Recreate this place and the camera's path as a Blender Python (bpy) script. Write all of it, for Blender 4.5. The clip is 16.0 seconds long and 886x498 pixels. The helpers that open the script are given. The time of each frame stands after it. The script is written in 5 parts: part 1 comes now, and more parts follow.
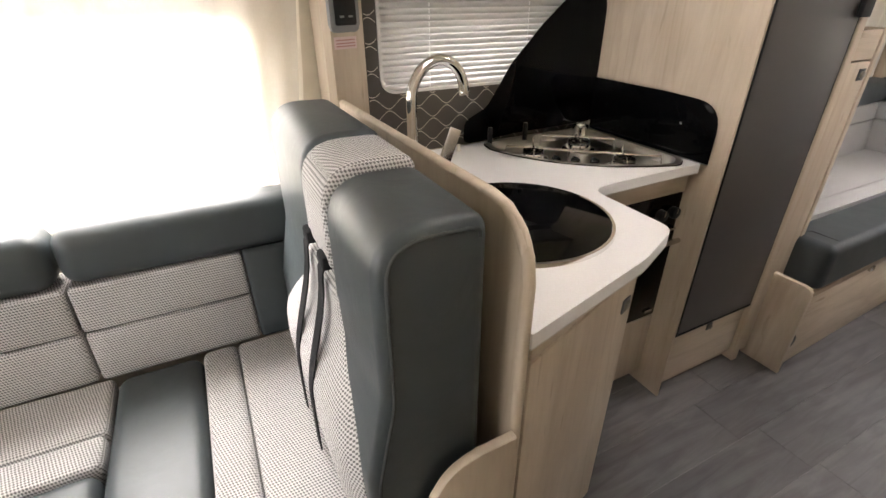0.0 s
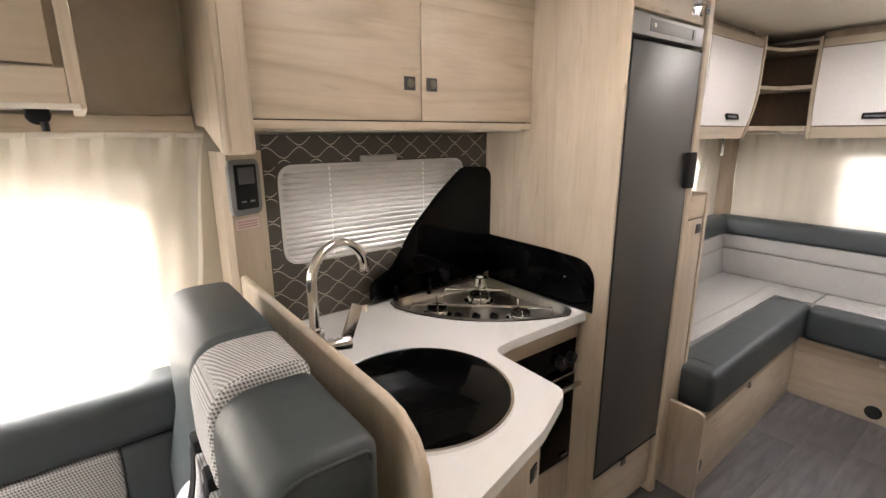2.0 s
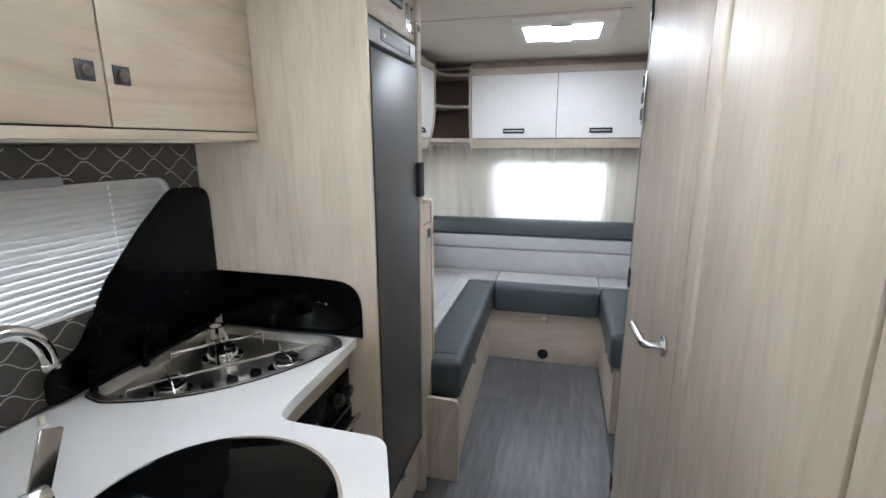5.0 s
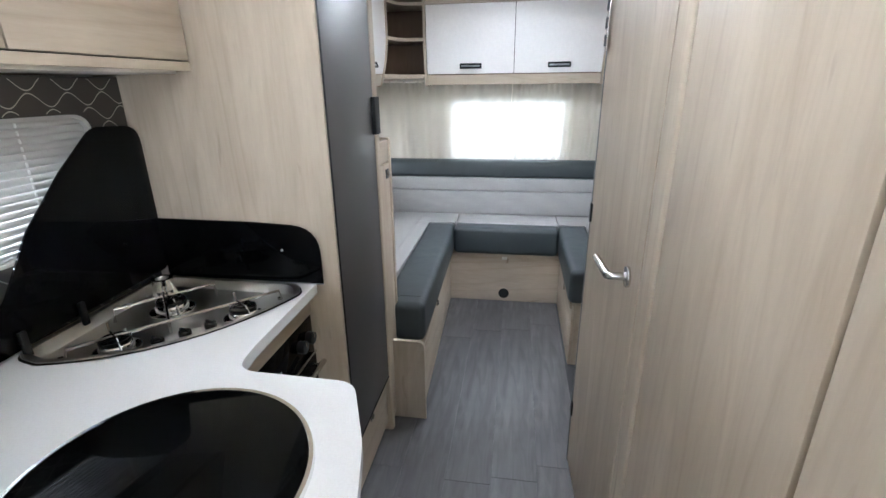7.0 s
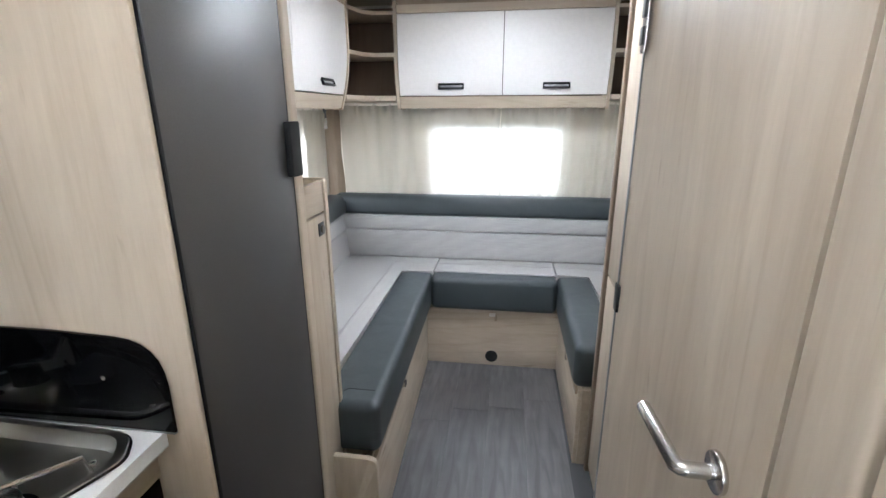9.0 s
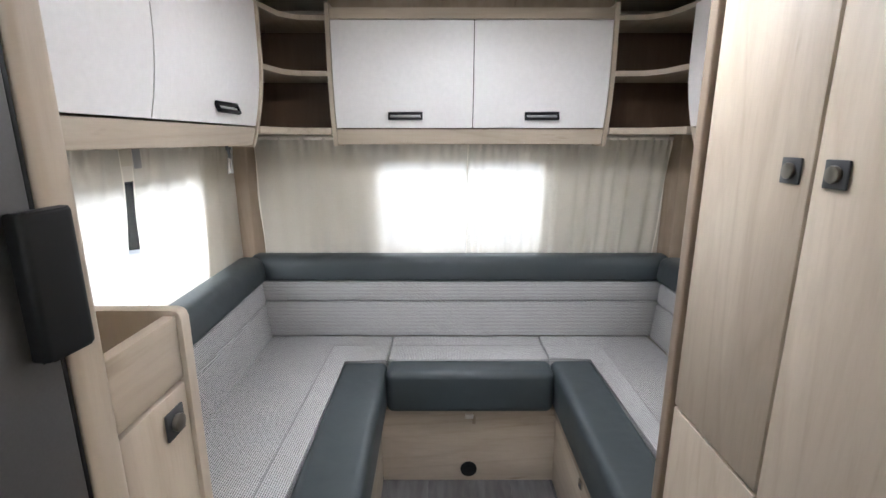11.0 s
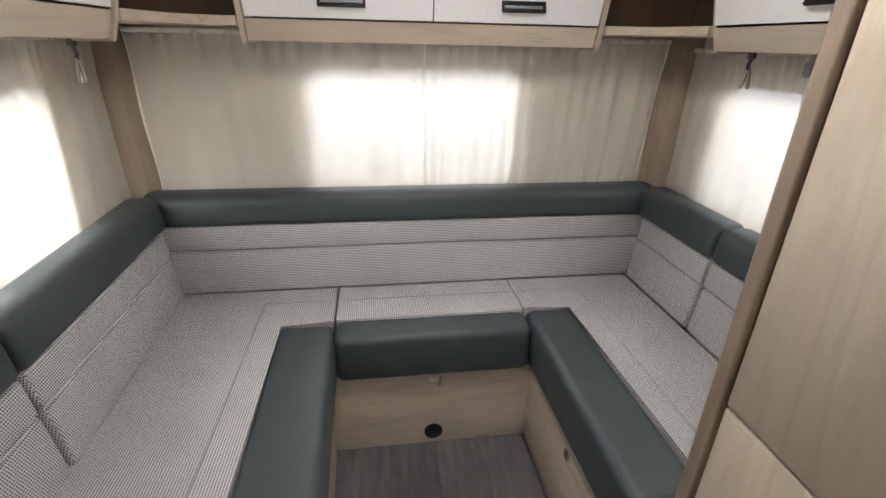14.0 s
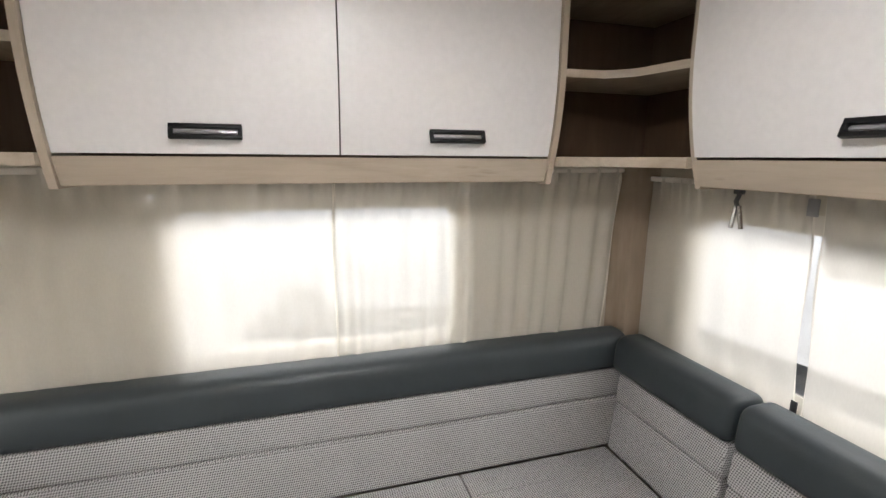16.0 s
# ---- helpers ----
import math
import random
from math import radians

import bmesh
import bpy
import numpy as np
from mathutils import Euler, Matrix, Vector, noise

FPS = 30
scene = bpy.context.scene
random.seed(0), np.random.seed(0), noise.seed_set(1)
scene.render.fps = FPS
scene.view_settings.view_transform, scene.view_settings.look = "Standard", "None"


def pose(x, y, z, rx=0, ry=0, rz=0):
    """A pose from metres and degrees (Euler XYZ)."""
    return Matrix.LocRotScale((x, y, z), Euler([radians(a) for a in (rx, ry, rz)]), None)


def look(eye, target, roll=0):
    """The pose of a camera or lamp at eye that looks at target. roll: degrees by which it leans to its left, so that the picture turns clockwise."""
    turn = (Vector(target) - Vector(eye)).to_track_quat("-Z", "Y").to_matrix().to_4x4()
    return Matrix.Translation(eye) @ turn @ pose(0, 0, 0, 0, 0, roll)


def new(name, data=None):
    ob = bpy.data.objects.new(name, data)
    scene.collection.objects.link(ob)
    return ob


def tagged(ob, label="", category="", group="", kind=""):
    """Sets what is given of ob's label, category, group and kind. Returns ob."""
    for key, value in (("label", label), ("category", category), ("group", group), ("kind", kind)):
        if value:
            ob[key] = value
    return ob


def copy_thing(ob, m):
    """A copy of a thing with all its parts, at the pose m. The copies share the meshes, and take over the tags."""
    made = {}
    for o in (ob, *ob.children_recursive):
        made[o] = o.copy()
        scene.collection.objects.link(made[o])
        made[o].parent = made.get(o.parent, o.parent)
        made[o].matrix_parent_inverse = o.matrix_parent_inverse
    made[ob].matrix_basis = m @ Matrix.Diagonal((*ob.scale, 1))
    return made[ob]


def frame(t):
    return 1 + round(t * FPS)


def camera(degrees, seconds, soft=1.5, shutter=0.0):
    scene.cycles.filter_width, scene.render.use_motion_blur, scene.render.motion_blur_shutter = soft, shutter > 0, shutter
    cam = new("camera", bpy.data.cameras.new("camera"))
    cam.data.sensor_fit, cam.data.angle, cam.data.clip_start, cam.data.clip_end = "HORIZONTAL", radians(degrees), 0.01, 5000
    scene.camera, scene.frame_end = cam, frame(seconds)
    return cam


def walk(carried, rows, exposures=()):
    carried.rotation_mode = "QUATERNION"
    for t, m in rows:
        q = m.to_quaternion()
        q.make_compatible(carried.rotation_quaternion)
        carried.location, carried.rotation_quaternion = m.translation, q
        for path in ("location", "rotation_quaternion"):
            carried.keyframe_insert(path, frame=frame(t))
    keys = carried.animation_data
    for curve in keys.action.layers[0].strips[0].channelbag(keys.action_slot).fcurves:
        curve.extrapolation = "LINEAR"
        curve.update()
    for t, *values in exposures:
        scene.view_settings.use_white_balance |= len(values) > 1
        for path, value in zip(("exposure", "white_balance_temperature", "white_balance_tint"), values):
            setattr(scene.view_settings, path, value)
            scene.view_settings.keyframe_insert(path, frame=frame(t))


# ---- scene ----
cam = camera(87.4, 16.0)
PATH = [
    (0, (0.35, 0.425, 1.345), (1.144, 1.992, 0.388), -0.3),
    (0.5, (0.389, 0.436, 1.363), (1.354, 1.962, 0.503), -0.1),
    (1, (0.399, 0.443, 1.402), (1.472, 1.961, 0.666), -0.2),
    (1.5, (0.395, 0.427, 1.446), (1.526, 1.963, 0.845), -0.3),
    (2, (0.396, 0.411, 1.479), (1.57, 1.956, 0.995), -0.2),
    (2.5, (0.414, 0.427, 1.492), (1.65, 1.947, 1.091), -0.0),
    (3, (0.464, 0.499, 1.491), (1.811, 1.934, 1.133), 0.3),
    (3.5, (0.515, 0.574, 1.485), (2.01, 1.86, 1.149), 0.5),
    (4, (0.498, 0.638, 1.487), (2.192, 1.646, 1.149), 0.5),
    (4.5, (0.47, 0.688, 1.492), (2.316, 1.367, 1.128), 0.2),
    (5, (0.432, 0.687, 1.48), (2.321, 1.171, 1.036), -0.2),
    (5.2, (0.421, 0.684, 1.471), (2.307, 1.127, 0.975), -0.3),
    (7.3, (0.499, 0.71, 1.439), (2.36, 1.005, 0.769), -0.7),
    (7.5, (0.563, 0.71, 1.426), (2.429, 1.007, 0.77), -1.0),
    (8, (0.75, 0.704, 1.429), (2.617, 1.008, 0.78), -1.0),
    (8.5, (0.918, 0.688, 1.431), (2.797, 0.996, 0.819), -0.7),
    (9, (1.041, 0.7, 1.435), (2.939, 0.966, 0.862), -0.2),
    (11.3, (1.805, 0.877, 1.483), (3.748, 0.84, 1.012), 0.4),
    (11.5, (1.861, 0.869, 1.5), (3.799, 0.798, 1.01), 1.0),
    (12, (2.005, 0.916, 1.507), (3.929, 0.668, 1.022), 0.8),
    (12.5, (2.134, 0.969, 1.516), (4.018, 0.561, 0.983), 1.0),
    (13, (2.161, 0.958, 1.488), (4.018, 0.59, 0.844), 0.9),
    (13.5, (2.136, 0.959, 1.46), (3.949, 0.656, 0.674), 1.1),
    (14, (2.111, 0.94, 1.455), (3.917, 0.67, 0.64), 1.3),
    (14.5, (2.168, 0.938, 1.474), (4.03, 0.612, 0.822), 1.2),
    (15, (2.272, 0.912, 1.502), (4.185, 0.571, 1.029), 0.7),
    (15.5, (2.423, 0.874, 1.509), (4.355, 0.523, 1.13), 0.7),
    (16, (2.586, 0.837, 1.509), (4.464, 0.267, 1.123), 0.4),
]
EXPOSURE = [
    (0.0, 0.84, 6700, 14), (1.5, 0.84, 6750, 15), (3.0, 0.86, 6500, 13), (4.0, 0.84, 5850, 9), (5.0, 0.82, 5500, 7),
    (8.5, 0.98, 5600, 7), (9.2, 1.0, 5700, 8), (11.5, 0.60, 5950, 10), (12.5, 0.60, 6150, 10), (13.0, 0.52, 6250, 10), (14.5, 0.44, 6450, 12), (16.0, 0.44, 6450, 11),
]
walk(cam, [(t, look(eye, target, roll)) for t, eye, target, roll in PATH], EXPOSURE)

# ---- world, sun and large lights ----
world = bpy.data.worlds.new("sky")
scene.world = world
world.use_nodes = True
wn = world.node_tree
sky = wn.nodes.new("ShaderNodeTexSky")
sky.sky_type, sky.sun_disc = "NISHITA", False
SUN_TO = Vector((0.06, 0.35, 0.93)).normalized()
sky.sun_elevation = math.asin(SUN_TO.z)
sky.sun_rotation = math.atan2(SUN_TO.x, SUN_TO.y)
wn.links.new(sky.outputs[0], wn.nodes["Background"].inputs[0])
wn.nodes["Background"].inputs[1].default_value = 0.10
sun = new("sun", bpy.data.lights.new("sun", "SUN"))
sun.data.energy, sun.data.angle, sun.data.color = 4.0, radians(0.5), (1.0, 0.95, 0.87)
sun.matrix_world = look((0, 0, 0), -SUN_TO)


def sky_lamp(name, eye, target, size_x, size_y, power, colour=(1.0, 0.985, 0.97)):
    """The sky's light through one opening."""
    lamp = new(name, bpy.data.lights.new(name, "AREA"))
    lamp.data.shape, lamp.data.size, lamp.data.size_y = "RECTANGLE", size_x, size_y
    lamp.data.energy, lamp.data.color = power, colour
    lamp.matrix_world = look(eye, target)
    return lamp


sky_lamp("daylight_rear_window", (4.75, 0.78, 1.79), (3.6, 0.78, 1.2), 1.6, 0.8, 18)
sky_lamp("daylight_lounge_window_a", (3.2, 2.65, 1.79), (3.2, 1.5, 1.2), 1.5, 0.8, 24)
sky_lamp("daylight_lounge_window_b", (3.2, -1.1, 1.79), (3.2, 0.1, 1.2), 1.5, 0.8, 17)
sky_lamp("daylight_dinette_window", (-0.1, 2.65, 2.0), (-0.1, 1.4, 0.9), 1.6, 0.9, 230)
sky_lamp("daylight_kitchen_window", (1.18, 2.5, 1.75), (1.18, 1.8, 1.2), 0.9, 0.6, 4.5)
# fill for the kitchen aisle, through a roof opening added out of view
sky_lamp("daylight_kitchen_roof_light", (1.15, 0.86, 2.16), (1.15, 0.86, 0.5), 0.48, 0.44, 8)
# fill from the front end, through a windscreen that is added and unseen
sky_lamp("daylight_windscreen", (-1.95, 0.78, 1.5), (0.4, 0.78, 0.9), 1.7, 0.7, 17)

# ---- materials ----


def node_mat(name):
    mat = bpy.data.materials.new(name)
    mat.use_nodes = True
    nt = mat.node_tree
    return mat, nt, nt.nodes["Principled BSDF"]


def coords(nt, scale=(1, 1, 1), rot=(0, 0, 0)):
    tc, mp = nt.nodes.new("ShaderNodeTexCoord"), nt.nodes.new("ShaderNodeMapping")
    mp.inputs["Scale"].default_value = scale
    mp.inputs["Rotation"].default_value = [radians(a) for a in rot]
    nt.links.new(tc.outputs["Object"], mp.inputs["Vector"])
    return mp.outputs[0]


def noise_tex(nt, vec, scale, detail=4, rough=0.55, distort=0.0):
    n = nt.nodes.new("ShaderNodeTexNoise")
    n.inputs["Scale"].default_value, n.inputs["Detail"].default_value = scale, detail
    n.inputs["Roughness"].default_value, n.inputs["Distortion"].default_value = rough, distort
    nt.links.new(vec, n.inputs["Vector"])
    return n.outputs["Fac"]


def ramp(nt, fac, stops):
    r = nt.nodes.new("ShaderNodeValToRGB")
    while len(r.color_ramp.elements) < len(stops):
        r.color_ramp.elements.new(0.5)
    for e, (at, c) in zip(r.color_ramp.elements, stops):
        e.position, e.color = at, (*c, 1)
    nt.links.new(fac, r.inputs[0])
    return r.outputs[0]


def mixed(nt, a, b, fac, mode="MULTIPLY"):
    m = nt.nodes.new("ShaderNodeMix")
    m.data_type, m.blend_type = "RGBA", mode
    m.inputs[0].default_value = fac if isinstance(fac, (int, float)) else 0.5
    if not isinstance(fac, (int, float)):
        nt.links.new(fac, m.inputs[0])
    for s, v in ((m.inputs[6], a), (m.inputs[7], b)):
        if isinstance(v, tuple):
            s.default_value = (*v, 1)
        else:
            nt.links.new(v, s)
    return m.outputs[2]


def bump(nt, bsdf, fac, strength, distance=0.002):
    b = nt.nodes.new("ShaderNodeBump")
    b.inputs["Strength"].default_value, b.inputs["Distance"].default_value = strength, distance
    nt.links.new(fac, b.inputs["Height"])
    nt.links.new(b.outputs[0], bsdf.inputs["Normal"])


def plain(name, colour, rough=0.5, metal=0.0, vary=0.06, scale=9.0, relief=0.05, grain=260.0):
    mat, nt, bsdf = node_mat(name)
    vec = coords(nt)
    low = tuple(c * (1 - vary) for c in colour)
    high = tuple(min(1, c * (1 + vary)) for c in colour)
    nt.links.new(ramp(nt, noise_tex(nt, vec, scale, 5), [(0.3, low), (0.7, high)]), bsdf.inputs["Base Color"])
    bsdf.inputs["Roughness"].default_value, bsdf.inputs["Metallic"].default_value = rough, metal
    if relief:
        bump(nt, bsdf, noise_tex(nt, vec, grain, 3), relief, 0.001)
    return mat


def wood(name, along, light=(0.60, 0.512, 0.408), dark=(0.475, 0.395, 0.303), rough=0.48, figure=0.45):
    """Pale oak laminate with the grain running along one axis."""
    mat, nt, bsdf = node_mat(name)
    st = [7.5, 7.5, 7.5]
    st["xyz".index(along)] = 1.7
    fine = [60.0, 60.0, 60.0]
    fine["xyz".index(along)] = 5.0
    ring = [4.6, 4.6, 4.6]
    ring["xyz".index(along)] = 0.42
    info = nt.nodes.new("ShaderNodeObjectInfo")
    shift = nt.nodes.new("ShaderNodeVectorMath")
    shift.operation = "SCALE"
    shift.inputs[0].default_value = (7.0, 5.0, 9.0)
    nt.links.new(info.outputs["Random"], shift.inputs["Scale"])

    def moved(scale):
        add = nt.nodes.new("ShaderNodeVectorMath")
        nt.links.new(coords(nt, scale), add.inputs[0])
        nt.links.new(shift.outputs[0], add.inputs[1])
        return add.outputs[0]

    streak = noise_tex(nt, moved(st), 1.0, 5, 0.6, 0.4)
    pores = noise_tex(nt, moved(fine), 1.6, 3, 0.6)
    rings = nt.nodes.new("ShaderNodeMath")
    rings.operation = "FRACT"
    times = nt.nodes.new("ShaderNodeMath")
    times.operation = "MULTIPLY"
    times.inputs[1].default_value = 9.0
    nt.links.new(noise_tex(nt, moved(ring), 1.0, 1.5, 0.4, 0.2), times.inputs[0])
    nt.links.new(times.outputs[0], rings.inputs[0])
    mid = tuple((a + b) / 2 for a, b in zip(light, dark))
    base = ramp(nt, streak, [(0.25, dark), (0.5, mid), (0.62, light), (0.85, tuple(c * 1.06 for c in light))])
    veins = ramp(nt, rings.outputs[0], [(0.0, (0.80, 0.77, 0.73)), (0.14, (1, 1, 1)), (0.8, (1, 1, 1)), (1.0, (0.84, 0.81, 0.77))])
    col = mixed(nt, base, veins, figure)
    col = mixed(nt, col, ramp(nt, pores, [(0.35, (0.86, 0.84, 0.81)), (0.55, (1, 1, 1))]), 0.36)
    fleck = [26.0, 26.0, 26.0]
    fleck["xyz".index(along)] = 4.5
    spots = noise_tex(nt, moved(fleck), 1.0, 3, 0.5, 0.3)
    col = mixed(nt, col, ramp(nt, spots, [(0.22, (0.60, 0.55, 0.50)), (0.33, (1, 1, 1))]), 0.8)
    cloud = noise_tex(nt, moved((2.4, 2.4, 2.4)), 1.0, 2)
    col = mixed(nt, col, ramp(nt, cloud, [(0.3, (0.90, 0.895, 0.89)), (0.7, (1, 1, 1))]), 1.0)
    nt.links.new(col, bsdf.inputs["Base Color"])
    bsdf.inputs["Roughness"].default_value = rough
    bump(nt, bsdf, pores, 0.06, 0.001)
    return mat


WOOD_Z, WOOD_X, WOOD_Y = wood("oak_laminate_upright", "z"), wood("oak_laminate_level", "x"), wood("oak_laminate_cross", "y")
WOOD_DOOR = wood("oak_laminate_figured", "x", figure=0.8)
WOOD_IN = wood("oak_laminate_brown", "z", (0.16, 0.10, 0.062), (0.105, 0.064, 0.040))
# darker oak: shade of the back-lit wardrobe post is in this colour
WOOD_SHADED = wood("oak_laminate_shaded", "z", (0.28, 0.21, 0.155), (0.20, 0.148, 0.108))
WOOD_POST = wood("oak_laminate_post", "z", (0.40, 0.315, 0.235), (0.30, 0.23, 0.165))
LEATHER = plain("grey_leatherette", (0.043, 0.053, 0.058), 0.45, 0, 0.10, 5.0, 0.22, 420.0)


def wrinkled(mat):
    """Broad soft creases under the fine grain."""
    nt = mat.node_tree
    bsdf, fine = nt.nodes["Principled BSDF"], next(n for n in nt.nodes if n.bl_idname == "ShaderNodeBump")
    broad = nt.nodes.new("ShaderNodeBump")
    broad.inputs["Strength"].default_value, broad.inputs["Distance"].default_value = 0.2, 0.012
    nt.links.new(noise_tex(nt, coords(nt), 9.0, 3, 0.5, 0.6), broad.inputs["Height"])
    nt.links.new(broad.outputs[0], fine.inputs["Normal"])


wrinkled(LEATHER)
SIDE_LEATHER = plain("grey_leatherette_dark", (0.05, 0.056, 0.06), 0.5, 0, 0.08, 5.0, 0.2, 420.0)
WHITE = plain("white_locker_laminate", (0.80, 0.775, 0.765), 0.33, 0, 0.025, 60.0, 0.03, 500.0)
WORKTOP = plain("white_worktop_laminate", (0.80, 0.80, 0.81), 0.38, 0, 0.03, 220.0, 0.04, 700.0)
EDGE = plain("worktop_edge", (0.55, 0.53, 0.51), 0.4)
BLACK_GLASS = plain("black_glass", (0.003, 0.003, 0.0035), 0.05, 0, 0.0, 4.0, 0)
BLACK_GLASS.node_tree.nodes["Principled BSDF"].inputs["Specular IOR Level"].default_value = 0.10
CAP = plain("black_enamel", (0.008, 0.008, 0.008), 0.18, 0, 0.0, 4.0, 0)
BLACK = plain("black_plastic", (0.010, 0.010, 0.011), 0.42)
BLACK.node_tree.nodes["Principled BSDF"].inputs["Specular IOR Level"].default_value = 0.25
DARK = plain("dark_grey_plastic", (0.06, 0.062, 0.066), 0.45)
BRONZE = plain("dark_bronze", (0.20, 0.185, 0.16), 0.32, 0.9, 0.05, 20.0, 0)
GREY = plain("grey_plastic", (0.20, 0.205, 0.21), 0.45)
STEEL = plain("brushed_steel", (0.50, 0.49, 0.46), 0.26, 1.0, 0.08, 30.0, 0.08, 300.0)
DISH = plain("hob_steel", (0.60, 0.58, 0.54), 0.30, 1.0, 0.06, 12.0, 0.03, 200.0)
CHROME = plain("chrome", (0.78, 0.78, 0.77), 0.07, 1.0, 0.02, 6.0, 0)
NICKEL = plain("satin_nickel", (0.62, 0.61, 0.60), 0.22, 1.0, 0.04, 20.0, 0)
FRIDGE = plain("anthracite_fridge_film", (0.092, 0.088, 0.086), 0.44, 0.35, 0.05, 300.0, 0.06, 600.0)
FRIDGE_TRIM = plain("fridge_trim_silver", (0.40, 0.40, 0.42), 0.35, 0.6)
WALL = plain("cream_wall_board", (0.62, 0.57, 0.48), 0.7, 0, 0.04, 12.0, 0.1, 180.0)
FABRIC_WALL = plain("beige_soft_wall", (0.52, 0.45, 0.36), 0.9, 0, 0.05, 25.0, 0.2, 400.0)
CEIL = plain("cream_ceiling_board", (0.70, 0.645, 0.54), 0.65, 0, 0.03, 8.0, 0.1, 150.0)
FRAME_WHITE = plain("off_white_plastic", (0.72, 0.68, 0.62), 0.4)
BLIND = plain("white_blind_slat", (0.58, 0.57, 0.56), 0.5)
LIGHT_DASH = plain("white_light_dash", (0.88, 0.88, 0.87), 0.5, 0, 0.02)
BELT = plain("black_seat_belt", (0.018, 0.018, 0.02), 0.75, 0, 0.2, 300.0, 0.3, 900.0)
STICKER = plain("pale_pink_sticker", (0.62, 0.48, 0.47), 0.6)
STICKER_INK = plain("sticker_ink", (0.40, 0.20, 0.20), 0.6)
GAP = plain("dark_joint", (0.045, 0.034, 0.026), 0.8)
SEAM = plain("seam_thread", (0.045, 0.05, 0.052), 0.8)
SEAM_LIGHT = plain("fabric_seam", (0.27, 0.262, 0.26), 0.9)
PRINT = plain("panel_line_print", (0.50, 0.46, 0.40), 0.5)
PANEL = plain("taupe_splash_panel", (0.062, 0.055, 0.047), 0.45, 0, 0.08, 14.0, 0.04)
GROUND = plain("pale_gravel", (0.40, 0.385, 0.36), 0.95, 0, 0.25, 3.0, 0.5, 60.0)
OUT_WHITE = plain("white_vehicle_paint", (0.78, 0.78, 0.78), 0.3)
YELLOW = plain("yellow_label", (0.75, 0.55, 0.08), 0.5)
RUBBER = plain("black_rubber", (0.02, 0.02, 0.02), 0.8)
STRAP = plain("grey_blind_strap", (0.34, 0.34, 0.35), 0.6)


def weave(name, light, dark, pitch=0.0062):
    """Two-tone basket weave: staggered pale lozenges on a dark ground, laid flat on each side of a cushion."""
    mat, nt, bsdf = node_mat(name)

    def maths(kind, *values):
        n = nt.nodes.new("ShaderNodeMath")
        n.operation = kind
        for socket, v in zip(n.inputs, values):
            if isinstance(v, (int, float)):
                socket.default_value = v
            else:
                nt.links.new(v, socket)
        return n.outputs[0]

    def pick(a, b, switch):
        return maths("ADD", maths("MULTIPLY", a, maths("SUBTRACT", 1.0, switch)), maths("MULTIPLY", b, switch))

    where, facing = nt.nodes.new("ShaderNodeSeparateXYZ"), nt.nodes.new("ShaderNodeSeparateXYZ")
    nt.links.new(coords(nt), where.inputs[0])
    nt.links.new(nt.nodes.new("ShaderNodeNewGeometry").outputs["Normal"], facing.inputs[0])
    x, y, z = where.outputs[0], where.outputs[1], where.outputs[2]
    end = maths("GREATER_THAN", maths("ABSOLUTE", facing.outputs[0]), 0.65)
    top = maths("GREATER_THAN", maths("ABSOLUTE", facing.outputs[2]), 0.65)
    u, v = pick(x, y, end), pick(z, y, top)
    wobble = maths("MULTIPLY", maths("SUBTRACT", noise_tex(nt, coords(nt), 30.0, 2), 0.5), 0.004)
    u = maths("ADD", maths("ADD", u, maths("MULTIPLY", v, 0.3)), wobble)
    turn = 2 * math.pi / pitch
    wave = maths("SUBTRACT", maths("COSINE", maths("MULTIPLY", u, turn)), maths("COSINE", maths("MULTIPLY", v, turn * 0.9)))
    cross = maths("MULTIPLY_ADD", wave, 0.25, 0.5)
    threads = ramp(nt, cross, [(0.36, dark), (0.54, light)])
    soft = ramp(nt, noise_tex(nt, coords(nt), 7.0, 4), [(0.3, (0.92, 0.92, 0.92)), (0.7, (1, 1, 1))])
    fuzz = noise_tex(nt, coords(nt), 420.0, 2)
    col = mixed(nt, mixed(nt, threads, soft, 1.0), ramp(nt, fuzz, [(0.35, (0.86, 0.86, 0.86)), (0.65, (1, 1, 1))]), 1.0)
    nt.links.new(col, bsdf.inputs["Base Color"])
    bsdf.inputs["Roughness"].default_value = 0.92
    bump(nt, bsdf, cross, 0.4, 0.001)
    return mat


CHECK = weave("grey_woven_fabric", (0.64, 0.625, 0.62), (0.16, 0.155, 0.155))


def planks():
    mat, nt, bsdf = node_mat("grey_vinyl_plank")
    info = nt.nodes.new("ShaderNodeObjectInfo")
    grain = noise_tex(nt, coords(nt, (2.6, 20.0, 1)), 1.3, 5, 0.55, 0.8)
    cloud = noise_tex(nt, coords(nt, (1, 1, 1)), 9.0, 4)
    base = ramp(nt, grain, [(0.25, (0.094, 0.091, 0.094)), (0.5, (0.15, 0.146, 0.15)), (0.8, (0.22, 0.214, 0.216))])
    tone = ramp(nt, info.outputs["Random"], [(0.0, (0.66, 0.66, 0.67)), (0.5, (0.88, 0.88, 0.88)), (1.0, (1.0, 1.0, 1.0))])
    col = mixed(nt, mixed(nt, base, tone, 1.0), ramp(nt, cloud, [(0.3, (0.8, 0.8, 0.8)), (0.7, (1, 1, 1))]), 0.8)
    nt.links.new(col, bsdf.inputs["Base Color"])
    bsdf.inputs["Roughness"].default_value = 0.32
    bump(nt, bsdf, grain, 0.12, 0.001)
    return mat


PLANK = planks()


